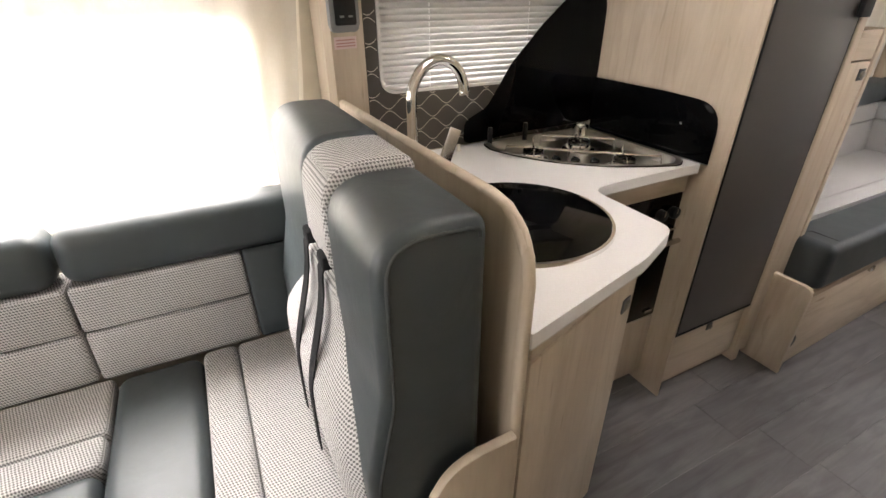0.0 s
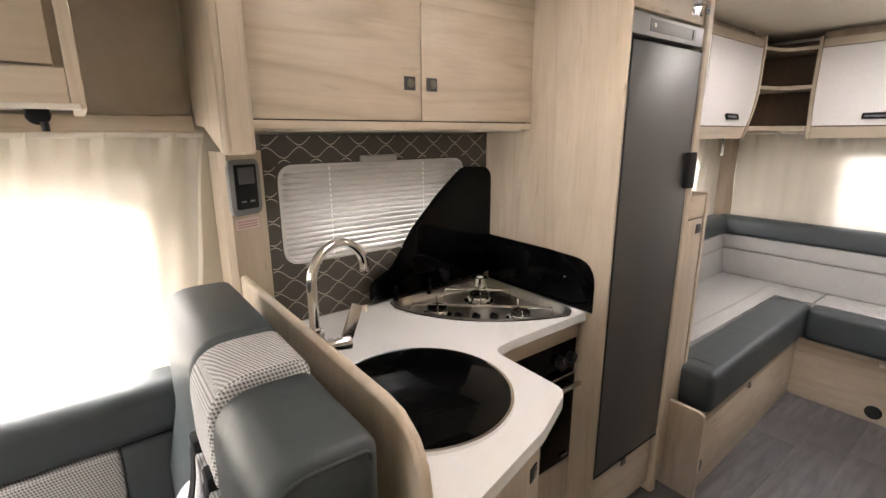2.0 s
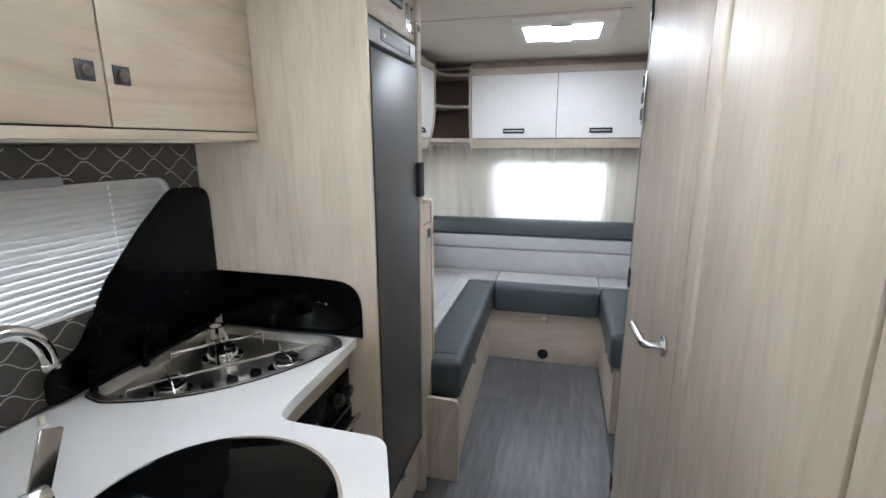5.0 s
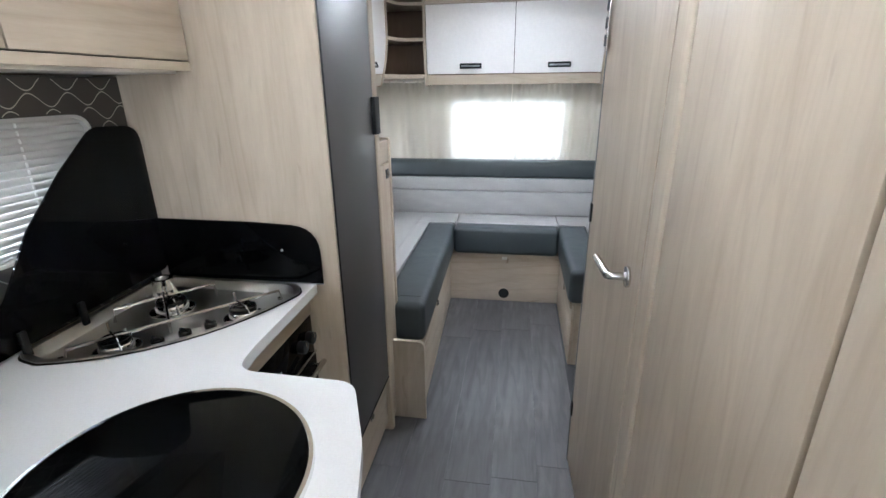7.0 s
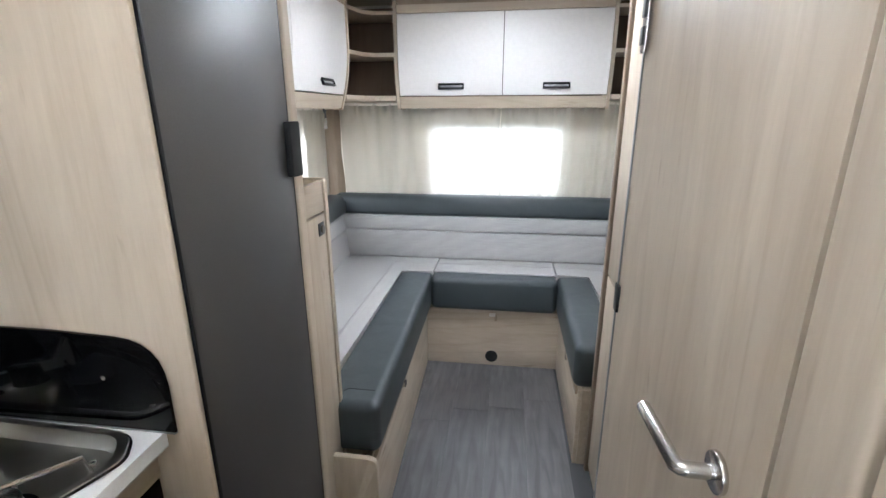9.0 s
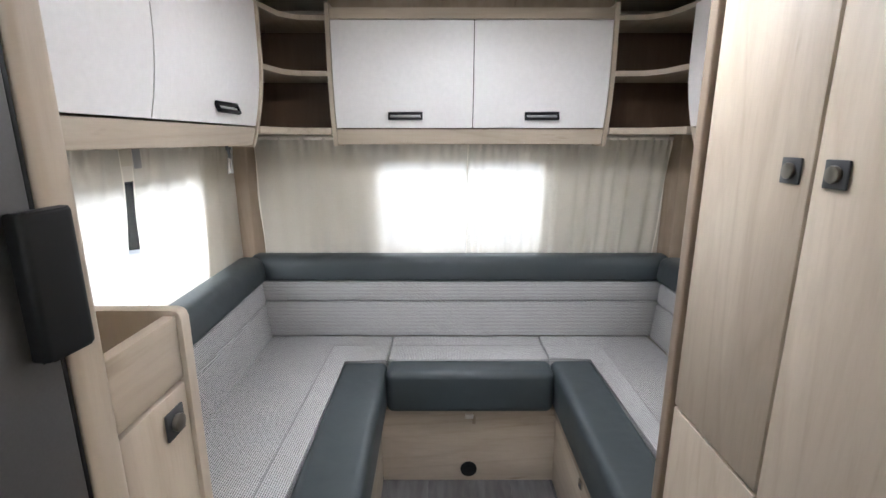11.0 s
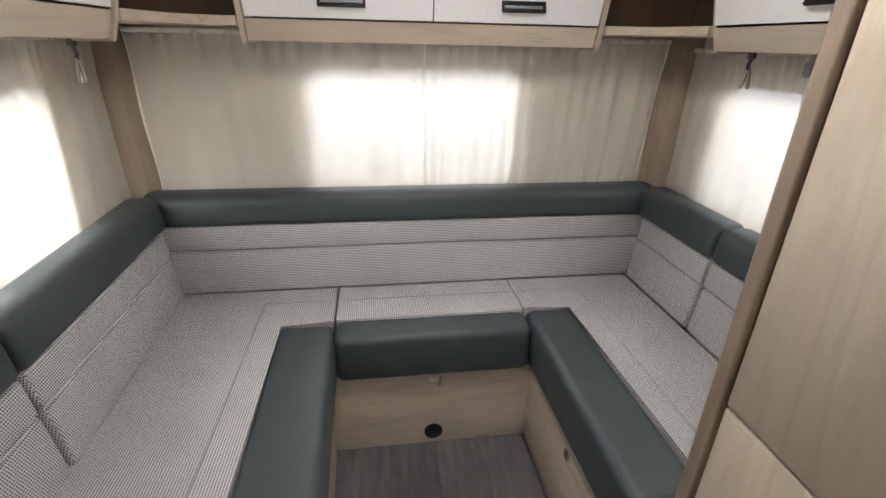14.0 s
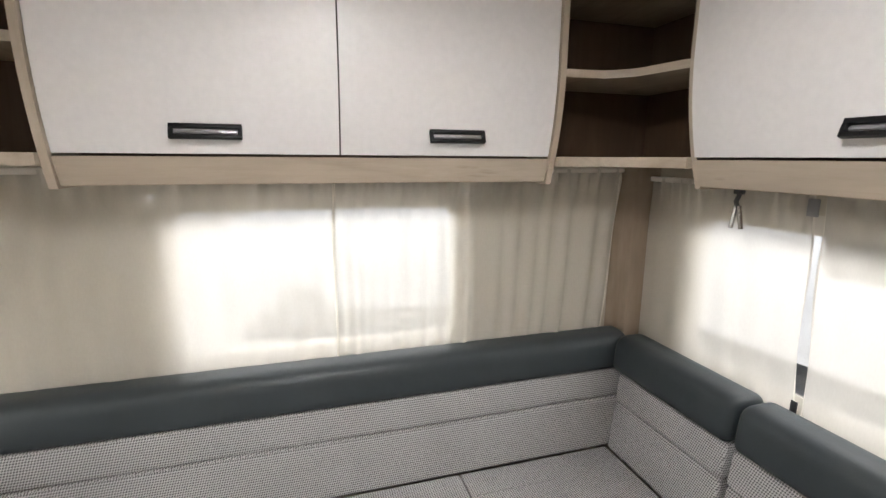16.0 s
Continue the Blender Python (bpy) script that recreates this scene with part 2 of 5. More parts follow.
def voile(name="cream_voile", passing=0.42, clear_share=0.34):
    """Cream curtain cloth that lets light and some view through."""
    mat, nt, bsdf = node_mat(name)
    out = nt.nodes["Material Output"]
    nt.nodes.remove(bsdf)
    dif, tra, clear = (nt.nodes.new(k) for k in ("ShaderNodeBsdfDiffuse", "ShaderNodeBsdfTranslucent", "ShaderNodeBsdfTransparent"))
    weft = ramp(nt, noise_tex(nt, coords(nt, (90, 90, 30)), 3.0, 3), [(0.3, (0.86, 0.825, 0.75)), (0.7, (0.90, 0.865, 0.79))])
    for n in (dif, tra):
        nt.links.new(weft, n.inputs[0])
    a, b = nt.nodes.new("ShaderNodeMixShader"), nt.nodes.new("ShaderNodeMixShader")
    a.inputs[0].default_value, b.inputs[0].default_value = passing, clear_share
    nt.links.new(dif.outputs[0], a.inputs[1])
    nt.links.new(tra.outputs[0], a.inputs[2])
    nt.links.new(a.outputs[0], b.inputs[1])
    nt.links.new(clear.outputs[0], b.inputs[2])
    nt.links.new(b.outputs[0], out.inputs["Surface"])
    return mat


VOILE = voile()
HEM = voile("cream_voile_hem", 0.22, 0.03)


def opal():
    """Milky cover for the added kitchen roof opening; keeps direct sun out."""
    mat, nt, bsdf = node_mat("opal_cover")
    tra = nt.nodes.new("ShaderNodeBsdfTranslucent")
    tra.inputs[0].default_value = (0.9, 0.89, 0.87, 1)
    nt.links.new(tra.outputs[0], nt.nodes["Material Output"].inputs["Surface"])
    return mat


OPAL = opal()


def glazing(name, tint=(1, 1, 1)):
    mat, nt, bsdf = node_mat(name)
    bsdf.inputs["Transmission Weight"].default_value = 1.0
    bsdf.inputs["Roughness"].default_value, bsdf.inputs["IOR"].default_value = 0.0, 1.2
    bsdf.inputs["Base Color"].default_value = (*tint, 1)
    return mat


GLASS = glazing("acrylic_window", (0.97, 0.98, 0.97))


def glowing(name, colour, strength):
    mat, nt, bsdf = node_mat(name)
    bsdf.inputs["Emission Color"].default_value = (*colour, 1)
    bsdf.inputs["Emission Strength"].default_value = strength
    return mat


DIFFUSER = glowing("roof_light_diffuser", (1.0, 0.985, 0.97), 29.0)

# ---- mesh helpers ----


def mesh_of(name, bm, mat):
    bmesh.ops.recalc_face_normals(bm, faces=bm.faces[:])
    data = bpy.data.meshes.new(name)
    bm.to_mesh(data)
    bm.free()
    data.materials.append(mat)
    return data


def smooth(data, angle=40):
    data.shade_smooth()
    data.set_sharp_from_angle(angle=radians(angle))


def part(name, bm, mat, parent, label="", flat=False):
    """One mesh, built in world coordinates, under a thing or a part."""
    data = mesh_of(name, bm, mat)
    if not flat:
        smooth(data)
    ob = new(name, data)
    ob.parent = parent
    bpy.context.view_layer.update()
    ob.matrix_parent_inverse = parent.matrix_world.inverted()
    return tagged(ob, label) if label else ob


def solo(name, bm, mat, label="", category="", group="", kind="", flat=False):
    data = mesh_of(name, bm, mat)
    if not flat:
        smooth(data)
    return tagged(new(name, data), label, category, group, kind)


def thing(name, at, label, category, group="", kind=""):
    ob = new(name)
    ob.empty_display_size = 0.1
    ob.location = at
    bpy.context.view_layer.update()
    return tagged(ob, label, category, group, kind)


def box(x0, x1, y0, y1, z0, z1, bevel=0.0, seg=2, bm=None, move=None):
    """A box, its edges rounded; added to bm when given. move: a matrix or a function of a vector."""
    own = bmesh.new()
    vs = bmesh.ops.create_cube(own, size=1.0)["verts"]
    for v in vs:
        v.co = Vector(((x0 + x1) / 2 + v.co.x * (x1 - x0), (y0 + y1) / 2 + v.co.y * (y1 - y0), (z0 + z1) / 2 + v.co.z * (z1 - z0)))
    if bevel:
        bmesh.ops.bevel(own, geom=own.edges[:], offset=min(bevel, 0.49 * min(x1 - x0, y1 - y0, z1 - z0)), segments=seg, profile=0.5, affect="EDGES")
    return joined(own, bm, move)


def joined(own, bm, move=None):
    if move is not None:
        for v in own.verts:
            v.co = move @ v.co if isinstance(move, Matrix) else Vector(move(v.co))
    if bm is None:
        return own
    tmp = bpy.data.meshes.new("tmp")
    own.to_mesh(tmp)
    own.free()
    bm.from_mesh(tmp)
    bpy.data.meshes.remove(tmp)
    return bm


def rounded(points):
    """A closed outline from (x, y, radius) corners."""
    out, n = [], len(points)
    for i, (x, y, r) in enumerate(points):
        p, a, b = Vector((x, y)), Vector(points[i - 1][:2]), Vector(points[(i + 1) % n][:2])
        if r <= 0:
            out.append(p)
            continue
        u, v = (a - p).normalized(), (b - p).normalized()
        half = u.angle(v) / 2
        d = min(r / math.tan(half), 0.48 * (a - p).length, 0.48 * (b - p).length)
        s, e = p + u * d, p + v * d
        for k in range(7):
            f = k / 6
            out.append((1 - f) ** 2 * s + 2 * f * (1 - f) * p + f * f * e)
    return out


def prism(outline, axis, lo, hi, bevel=0.0, bm=None, move=None, seg=2):
    """An outline pushed along an axis. The outline's two numbers are the other axes in the order x, y, z."""
    own = bmesh.new()

    def at(p, w):
        return {"x": (w, p[0], p[1]), "y": (p[0], w, p[1]), "z": (p[0], p[1], w)}[axis]

    bottom = [own.verts.new(at(p, lo)) for p in outline]
    top = [own.verts.new(at(p, hi)) for p in outline]
    caps = [own.faces.new(bottom), own.faces.new(top)]
    for i in range(len(outline)):
        j = (i + 1) % len(outline)
        own.faces.new((bottom[i], bottom[j], top[j], top[i]))
    if bevel:
        bmesh.ops.bevel(own, geom=[e for f in caps for e in f.edges], offset=bevel, segments=seg, profile=0.5, affect="EDGES")
    return joined(own, bm, move)


def pierced_prism(outline, hole, lo, hi, bm=None, move=None):
    """An upright slab with one opening of any outline."""
    own = bmesh.new()
    loops = []
    for line in (outline, hole):
        vs = [own.verts.new((p[0], p[1], hi)) for p in line]
        loops.append((vs, [own.edges.new((vs[k], vs[(k + 1) % len(vs)])) for k in range(len(vs))]))
    bmesh.ops.triangle_fill(own, use_beauty=True, edges=loops[0][1] + loops[1][1])
    top = own.faces[:]
    under = bmesh.ops.duplicate(own, geom=top)
    twin = under["vert_map"]
    for vs, _ in loops:
        for v in vs:
            twin[v].co.z = lo
        for k in range(len(vs)):
            a, b = vs[k], vs[(k + 1) % len(vs)]
            own.faces.new((a, b, twin[b], twin[a]))
    return joined(own, bm, move)


def cyl(at, axis, radius, length, seg=32, bevel=0.0, bm=None, top=None):
    """A cylinder centred at a place, along an axis or a vector."""
    own = bmesh.new()
    bmesh.ops.create_cone(own, cap_ends=True, segments=seg, radius1=radius, radius2=radius if top is None else top, depth=length)
    if bevel:
        bmesh.ops.bevel(own, geom=[e for e in own.edges if len(e.link_faces) == 2 and min(len(f.verts) for f in e.link_faces) == 4 and max(len(f.verts) for f in e.link_faces) > 4],
                        offset=bevel, segments=2, profile=0.5, affect="EDGES")
    way = {"x": Vector((1, 0, 0)), "y": Vector((0, 1, 0)), "z": Vector((0, 0, 1))}[axis] if isinstance(axis, str) else Vector(axis)
    return joined(own, bm, Matrix.Translation(at) @ way.to_track_quat("Z", "Y").to_matrix().to_4x4())


def ring(at, axis, outer, inner, depth, seg=48, bm=None):
    own = bmesh.new()
    rows = []
    for k in range(seg):
        c, s = math.cos(2 * math.pi * k / seg), math.sin(2 * math.pi * k / seg)
        rows.append([own.verts.new((r * c, r * s, z)) for r, z in ((inner, -depth / 2), (outer, -depth / 2), (outer - depth * 0.3, depth / 2), (inner, depth / 2))])
    for k in range(seg):
        a, b = rows[k], rows[(k + 1) % seg]
        for i in range(4):
            own.faces.new((a[i], a[(i + 1) % 4], b[(i + 1) % 4], b[i]))
    way = {"x": Vector((1, 0, 0)), "y": Vector((0, 1, 0)), "z": Vector((0, 0, 1))}[axis]
    return joined(own, bm, Matrix.Translation(at) @ way.to_track_quat("Z", "Y").to_matrix().to_4x4())


def tube(points, radius, seg=12, bm=None, flat=1.0):
    """A round bar along points."""
    own = bmesh.new()
    pts = [Vector(p) for p in points]
    rows, side = [], None
    for i, p in enumerate(pts):
        way = (pts[min(i + 1, len(pts) - 1)] - pts[max(i - 1, 0)]).normalized()
        if side is None:
            side = way.orthogonal().normalized()
        side = (side - way * side.dot(way)).normalized()
        up = way.cross(side)
        rows.append([own.verts.new(p + radius * (side * math.cos(a) + up * math.sin(a) * flat)) for a in (2 * math.pi * k / seg for k in range(seg))])
    for a, b in zip(rows, rows[1:]):
        for k in range(seg):
            own.faces.new((a[k], a[(k + 1) % seg], b[(k + 1) % seg], b[k]))
    own.faces.new(rows[0])
    own.faces.new(rows[-1])
    return joined(own, bm)


def inset(line, d):
    """A closed outline drawn in by d."""
    centre = sum(line, Vector((0, 0))) / len(line)
    out = []
    for i, p in enumerate(line):
        way = (line[(i + 1) % len(line)] - line[i - 1]).normalized()
        side = Vector((-way.y, way.x))
        out.append(p + side * (d if side.dot(centre - p) > 0 else -d))
    return out


def ease(a, b, v):
    f = min(1.0, max(0.0, (v - a) / (b - a)))
    return f * f * (3 - 2 * f)


def pillow(outline, axis, lo, hi, r, bm=None, move=None, seg=5):
    """An outline pushed along x or y, its two ends rounded over by r."""
    own, rows = bmesh.new(), []
    steps = [(r * (1 - math.sin(math.pi / 2 * k / seg)), lo + r * (1 - math.cos(math.pi / 2 * k / seg))) for k in range(seg + 1)]
    steps += [(d, lo + hi - w) for d, w in reversed(steps)]
    for d, w in steps:
        rows.append([own.verts.new((p.x, w, p.y) if axis == "y" else (w, p.x, p.y)) for p in inset(outline, d)])
    n = len(outline)
    for a, b in zip(rows, rows[1:]):
        for k in range(n):
            own.faces.new((a[k], a[(k + 1) % n], b[(k + 1) % n], b[k]))
    own.faces.new(rows[0])
    own.faces.new(rows[-1])
    return joined(own, bm, move)


# ---- the shell of the vehicle ----
FLOOR_X0, FLOOR_X1, WALL_A, WALL_B, CEILING = -1.7, 3.95, 1.86, -0.30, 2.02


def pierced(axis, lo, hi, u0, u1, v0, v1, holes):
    """A board across an axis from lo to hi, with rectangular holes (u0, u1, v0, v1) through it."""
    us = sorted({u0, u1, *(h[0] for h in holes), *(h[1] for h in holes)})
    vs = sorted({v0, v1, *(h[2] for h in holes), *(h[3] for h in holes)})
    bm = bmesh.new()
    grid = {}

    def vert(u, v, w):
        key = (u, v, w)
        if key not in grid:
            grid[key] = bm.verts.new({"x": (w, u, v), "y": (u, w, v), "z": (u, v, w)}[axis])
        return grid[key]

    def solid(i, j):
        if not (0 <= i < len(us) - 1 and 0 <= j < len(vs) - 1):
            return False
        u, v = (us[i] + us[i + 1]) / 2, (vs[j] + vs[j + 1]) / 2
        return not any(h[0] < u < h[1] and h[2] < v < h[3] for h in holes)

    for i in range(len(us) - 1):
        for j in range(len(vs) - 1):
            if not solid(i, j):
                continue
            a, b, c, d = us[i], us[i + 1], vs[j], vs[j + 1]
            for w in (lo, hi):
                bm.faces.new([vert(a, c, w), vert(b, c, w), vert(b, d, w), vert(a, d, w)])
            for di, dj, p, q in ((-1, 0, (a, c), (a, d)), (1, 0, (b, c), (b, d)), (0, -1, (a, c), (b, c)), (0, 1, (a, d), (b, d))):
                if not solid(i + di, j + dj):
                    bm.faces.new([vert(*p, lo), vert(*q, lo), vert(*q, hi), vert(*p, hi)])
    return bm


WIN_DINETTE, WIN_KITCHEN, WIN_LOUNGE_A = (-0.62, 0.510, 0.83, 1.378), (0.835, 1.53, 1.09, 1.39), (2.72, 3.62, 0.88, 1.385)
# the windscreen opening is added out of view to let light in
WIN_LOUNGE_B, WIN_REAR, ADDED_WINDSCREEN = (2.72, 3.72, 0.88, 1.385), (0.335, 1.228, 0.90, 1.41), (0.0, 1.56, 1.1, 1.75)
# the second roof opening is unseen, added to brighten the kitchen
ROOF_REAR, ROOF_ADDED = (2.70, 3.02, 0.545, 0.905), (0.92, 1.38, 0.65, 1.07)
solo("wall_kitchen_side", pierced("y", WALL_A, WALL_A + 0.04, FLOOR_X0, FLOOR_X1, 0, CEILING, [WIN_DINETTE, WIN_KITCHEN, WIN_LOUNGE_A]), WALL,
     "cream board side wall with three window openings", "wall", kind="structure", flat=True)
solo("wall_washroom_side", pierced("y", WALL_B - 0.04, WALL_B, FLOOR_X0, FLOOR_X1, 0, CEILING, [WIN_LOUNGE_B]), WALL,
     "cream board side wall with one window opening", "wall", kind="structure", flat=True)
solo("wall_rear", pierced("x", FLOOR_X1, FLOOR_X1 + 0.04, WALL_B - 0.04, WALL_A + 0.04, 0, CEILING, [WIN_REAR]), WALL,
     "cream board rear wall with a wide window opening", "wall", kind="structure", flat=True)
solo("wall_front", pierced("x", FLOOR_X0 - 0.04, FLOOR_X0, WALL_B - 0.04, WALL_A + 0.04, 0, CEILING, [ADDED_WINDSCREEN]), WALL,
     "plain wall that closes the front end", "wall", kind="structure", flat=True)
solo("ceiling", pierced("z", CEILING, CEILING + 0.05, FLOOR_X0 - 0.04, FLOOR_X1 + 0.04, WALL_B - 0.04, WALL_A + 0.04, [ROOF_REAR, ROOF_ADDED]), CEIL,
     "cream ceiling board with roof light openings", "ceiling", kind="structure", flat=True)
trim = solo("trim", box(2.616, 2.624, 0.44, 1.5, CEILING - 0.003, CEILING - 0.0005, 0.001, 1), FABRIC_WALL, "thin joint strip across the cream ceiling", "trim", kind="structure")
floor = solo("floor", box(FLOOR_X0 - 0.04, FLOOR_X1 + 0.04, WALL_B - 0.04, WALL_A + 0.04, -0.06, -0.004), DARK, "grey vinyl plank floor", "floor", kind="structure", flat=True)
solo("ground", box(-60, 60, -60, 60, -0.75, -0.70), GROUND, "pale gravel yard around the vehicle", "ground", kind="structure", flat=True)


def window(name, axis, inner, outer, hole, label):
    """A hinged acrylic window: frame ring and pane in a wall's opening."""
    u0, u1, v0, v1 = hole
    mid = (inner + outer) / 2
    centre = {"x": (mid, (u0 + u1) / 2, v0), "y": ((u0 + u1) / 2, mid, v0), "z": ((u0 + u1) / 2, (v0 + v1) / 2, mid)}[axis]
    win = thing(name, centre, label, "window", kind="structure")
    outline = [(u0, v0, 0.05), (u1, v0, 0.05), (u1, v1, 0.05), (u0, v1, 0.05)]
    a, b = rounded(outline), rounded([(u0 + 0.056, v0 + 0.056, 0.045), (u1 - 0.056, v0 + 0.056, 0.045), (u1 - 0.056, v1 - 0.050, 0.045), (u0 + 0.056, v1 - 0.050, 0.045)])
    bm = bmesh.new()
    lo, hi = mid - 0.006, mid + 0.006

    def at(p, w):
        return {"x": (w, p[0], p[1]), "y": (p[0], w, p[1]), "z": (p[0], p[1], w)}[axis]

    rows = [[bm.verts.new(at(p, w)) for p in line] for line, w in ((a, lo), (a, hi), (b, hi), (b, lo))]
    n = len(a)
    for r in range(4):
        for k in range(n):
            p, q = rows[r], rows[(r + 1) % 4]
            bm.faces.new((p[k], p[(k + 1) % n], q[(k + 1) % n], q[k]))
    part("window_frame", bm, FRAME_WHITE, win)
    pane = part("pane", prism(b, axis, mid - 0.003, mid + 0.003), GLASS, win)
    pane.visible_shadow = False
    return win


window("window_1", "y", WALL_A, WALL_A + 0.04, WIN_DINETTE, "wide dinette window behind a cream voile curtain")
window("window_2", "y", WALL_A, WALL_A + 0.04, WIN_KITCHEN, "small kitchen window behind a closed white blind")
window("window_3", "y", WALL_A, WALL_A + 0.04, WIN_LOUNGE_A, "lounge side window behind parted voile curtains")
window("window_4", "y", WALL_B - 0.04, WALL_B, WIN_LOUNGE_B, "lounge side window behind drawn voile curtains")
window("window_5", "x", FLOOR_X1, FLOOR_X1 + 0.04, WIN_REAR, "rear lounge window behind drawn voile curtains")
# unseen windscreen, added as the opening for the front fill lamp
window("window_6", "x", FLOOR_X0 - 0.04, FLOOR_X0, ADDED_WINDSCREEN, "clear unseen windscreen added in the front end for light")


def curtain(axis, plane, u0, u1, z0, z1, waves, depth, label, seed, lean=(0.0, 0.0)):
    """One drawn voile panel with a gathered heading and soft folds."""
    rnd = random.Random(seed)
    phases = [(rnd.uniform(0.6, 1.5), rnd.uniform(0, 6.28), rnd.uniform(0.4, 1.0)) for _ in range(5)]
    bm, nu, nz = bmesh.new(), 170, 30
    rows = []
    for j in range(nz + 1):
        f = j / nz
        z = z0 + (z1 - z0) * f
        row = []
        for i in range(nu + 1):
            g = i / nu
            off = sum(a * math.sin(2 * math.pi * waves * w * g + p + 0.35 * math.sin(2.2 * f + p)) for w, p, a in phases) / 4
            off *= depth * (0.45 + 0.55 * (1 - f))
            if f > 0.80:
                pinch = (f - 0.80) / 0.20
                off += 0.0075 * pinch * math.sin(2 * math.pi * waves * 2.2 * g + 1.7 * math.sin(9 * g))
            u = u0 + (u1 - u0) * g + (lean[0] * (1 - g) + lean[1] * g) * (1 - f) + 0.004 * math.sin(9 * f + seed) * (1 if g in (0.0, 1.0) else 0.3)
            row.append(bm.verts.new((plane + off, u, z) if axis == "x" else (u, plane + off, z)))
        rows.append(row)
    for a, b in zip(rows, rows[1:]):
        for i in range(1, nu - 1):
            bm.faces.new((a[i], a[i + 1], b[i + 1], b[i]))
    mid = (u0 + u1) / 2
    cur = thing("curtain", (plane, mid, z0) if axis == "x" else (mid, plane, z0), label, "curtain", "voile curtains")
    for cols in ((0, 1), (nu - 1, nu)):
        strip = bmesh.new()
        edge = [[strip.verts.new(row[i].co) for i in cols] for row in rows]
        for a, b in zip(edge, edge[1:]):
            strip.faces.new((a[0], a[1], b[1], b[0]))
        part("side_hem", strip, HEM, cur, "folded cream side hem")
    for row in rows:
        bm.verts.remove(row[0])
        bm.verts.remove(row[-1])
    part("cloth", bm, VOILE, cur)
    hem = box(plane - 0.007, plane + 0.007, u0, u1, z1 - 0.012, z1 + 0.004, 0.004) if axis == "x" else box(u0, u1, plane - 0.007, plane + 0.007, z1 - 0.012, z1 + 0.004, 0.004)
    part("heading_track", hem, FRAME_WHITE, cur, "off-white curtain track")
    return cur


curtain("x", 3.918, 0.752, 1.752, 0.86, 1.476, 8, 0.026, "cream voile curtain drawn across the rear window", 3, (0.004, -0.012))
curtain("x", 3.918, -0.198, 0.757, 0.86, 1.476, 11, 0.034, "cream voile curtain with soft folds at the rear window", 8, (0.045, 0.004))
curtain("y", 1.832, 3.172, 3.90, 0.86, 1.45, 6, 0.02, "cream voile curtain at the lounge side window", 11, (-0.052, -0.04))
curtain("y", 1.832, 2.36, 3.128, 0.86, 1.45, 6, 0.02, "cream voile curtain beside a narrow gap", 14, (0.0, -0.075))
curtain("y", -0.272, 3.345, 3.90, 0.86, 1.45, 6, 0.018, "cream voile curtain at the lounge side window", 17, (-0.022, -0.02))
curtain("y", -0.272, 2.74, 3.322, 0.86, 1.45, 6, 0.018, "cream voile curtain beside a narrow gap", 21, (0.0, -0.022))
curtain("y", 1.822, -0.95, 0.66, 0.82, 1.482, 15, 0.024, "cream voile curtain drawn across the dinette window", 29, (0.0, -0.085))

# added unseen cover: blocks direct sun under the kitchen fill lamp
added_roof_light = thing("roof_light", (1.15, 0.86, 2.03), "unseen milky cover added above the kitchen to soften sunlight", "roof light")
part("cover", box(0.921, 1.379, 0.651, 1.069, 2.03, 2.034), OPAL, added_roof_light, flat=True)

# corner posts of the lounge
for y, name in ((1.79, "trim"), (-0.235, "trim")):
    s = 1 if y > 1 else -1
    solo(name, prism(rounded([(3.948, y + s * 0.068, 0), (3.86, y + s * 0.068, 0.0), (3.872, y - s * 0.02, 0.01), (3.948, y - s * 0.045, 0)]), "z", 0.86, 1.50), WOOD_POST,
         "upright brown wood-look corner post between curtains", "trim", kind="structure")

# ---- kitchen ----
# splash panel with printed wavy lines
splash = thing("kitchen_splashback", (1.22, 1.79, 0.9), "taupe splash panel printed with pale wavy lines", "wall panel")
sk = WIN_KITCHEN
panel_hole = rounded([(sk[0], sk[2], 0.05), (sk[1], sk[2], 0.05), (sk[1], sk[3], 0.05), (sk[0], sk[3], 0.05)])
panel_line = [Vector(p) for p in ((0.795, 0.902), (1.653, 0.902), (1.653, 1.478), (0.795, 1.478))]
part("panel", pierced_prism(panel_line, panel_hole, 1.783, 1.858, move=lambda v: (v.x, v.z, v.y)), PANEL, splash, flat=True)
lines = bmesh.new()
ROW, PERIOD, AMP, THICK = 0.0365, 0.098, 0.0152, 0.0027
for n in range(17):
    zc = 0.905 + ROW * n + 0.01
    prev = None
    for k in range(0, 261):
        x = 0.797 + k * (0.853 / 260)
        z = zc + AMP * math.sin(2 * math.pi * x / PERIOD + n * math.pi)
        inside = WIN_KITCHEN[0] - 0.004 < x < WIN_KITCHEN[1] + 0.004 and WIN_KITCHEN[2] - 0.004 < z < WIN_KITCHEN[3] + 0.004
        if inside or not 0.904 < z < 1.474:
            prev = None
            continue
        cur = (lines.verts.new((x, 1.7815, z - THICK / 2)), lines.verts.new((x, 1.7815, z + THICK / 2)))
        if prev:
            lines.faces.new((prev[0], cur[0], cur[1], prev[1]))
        prev = cur
part("line_print", lines, PRINT, splash, "pale wavy line print", flat=True)
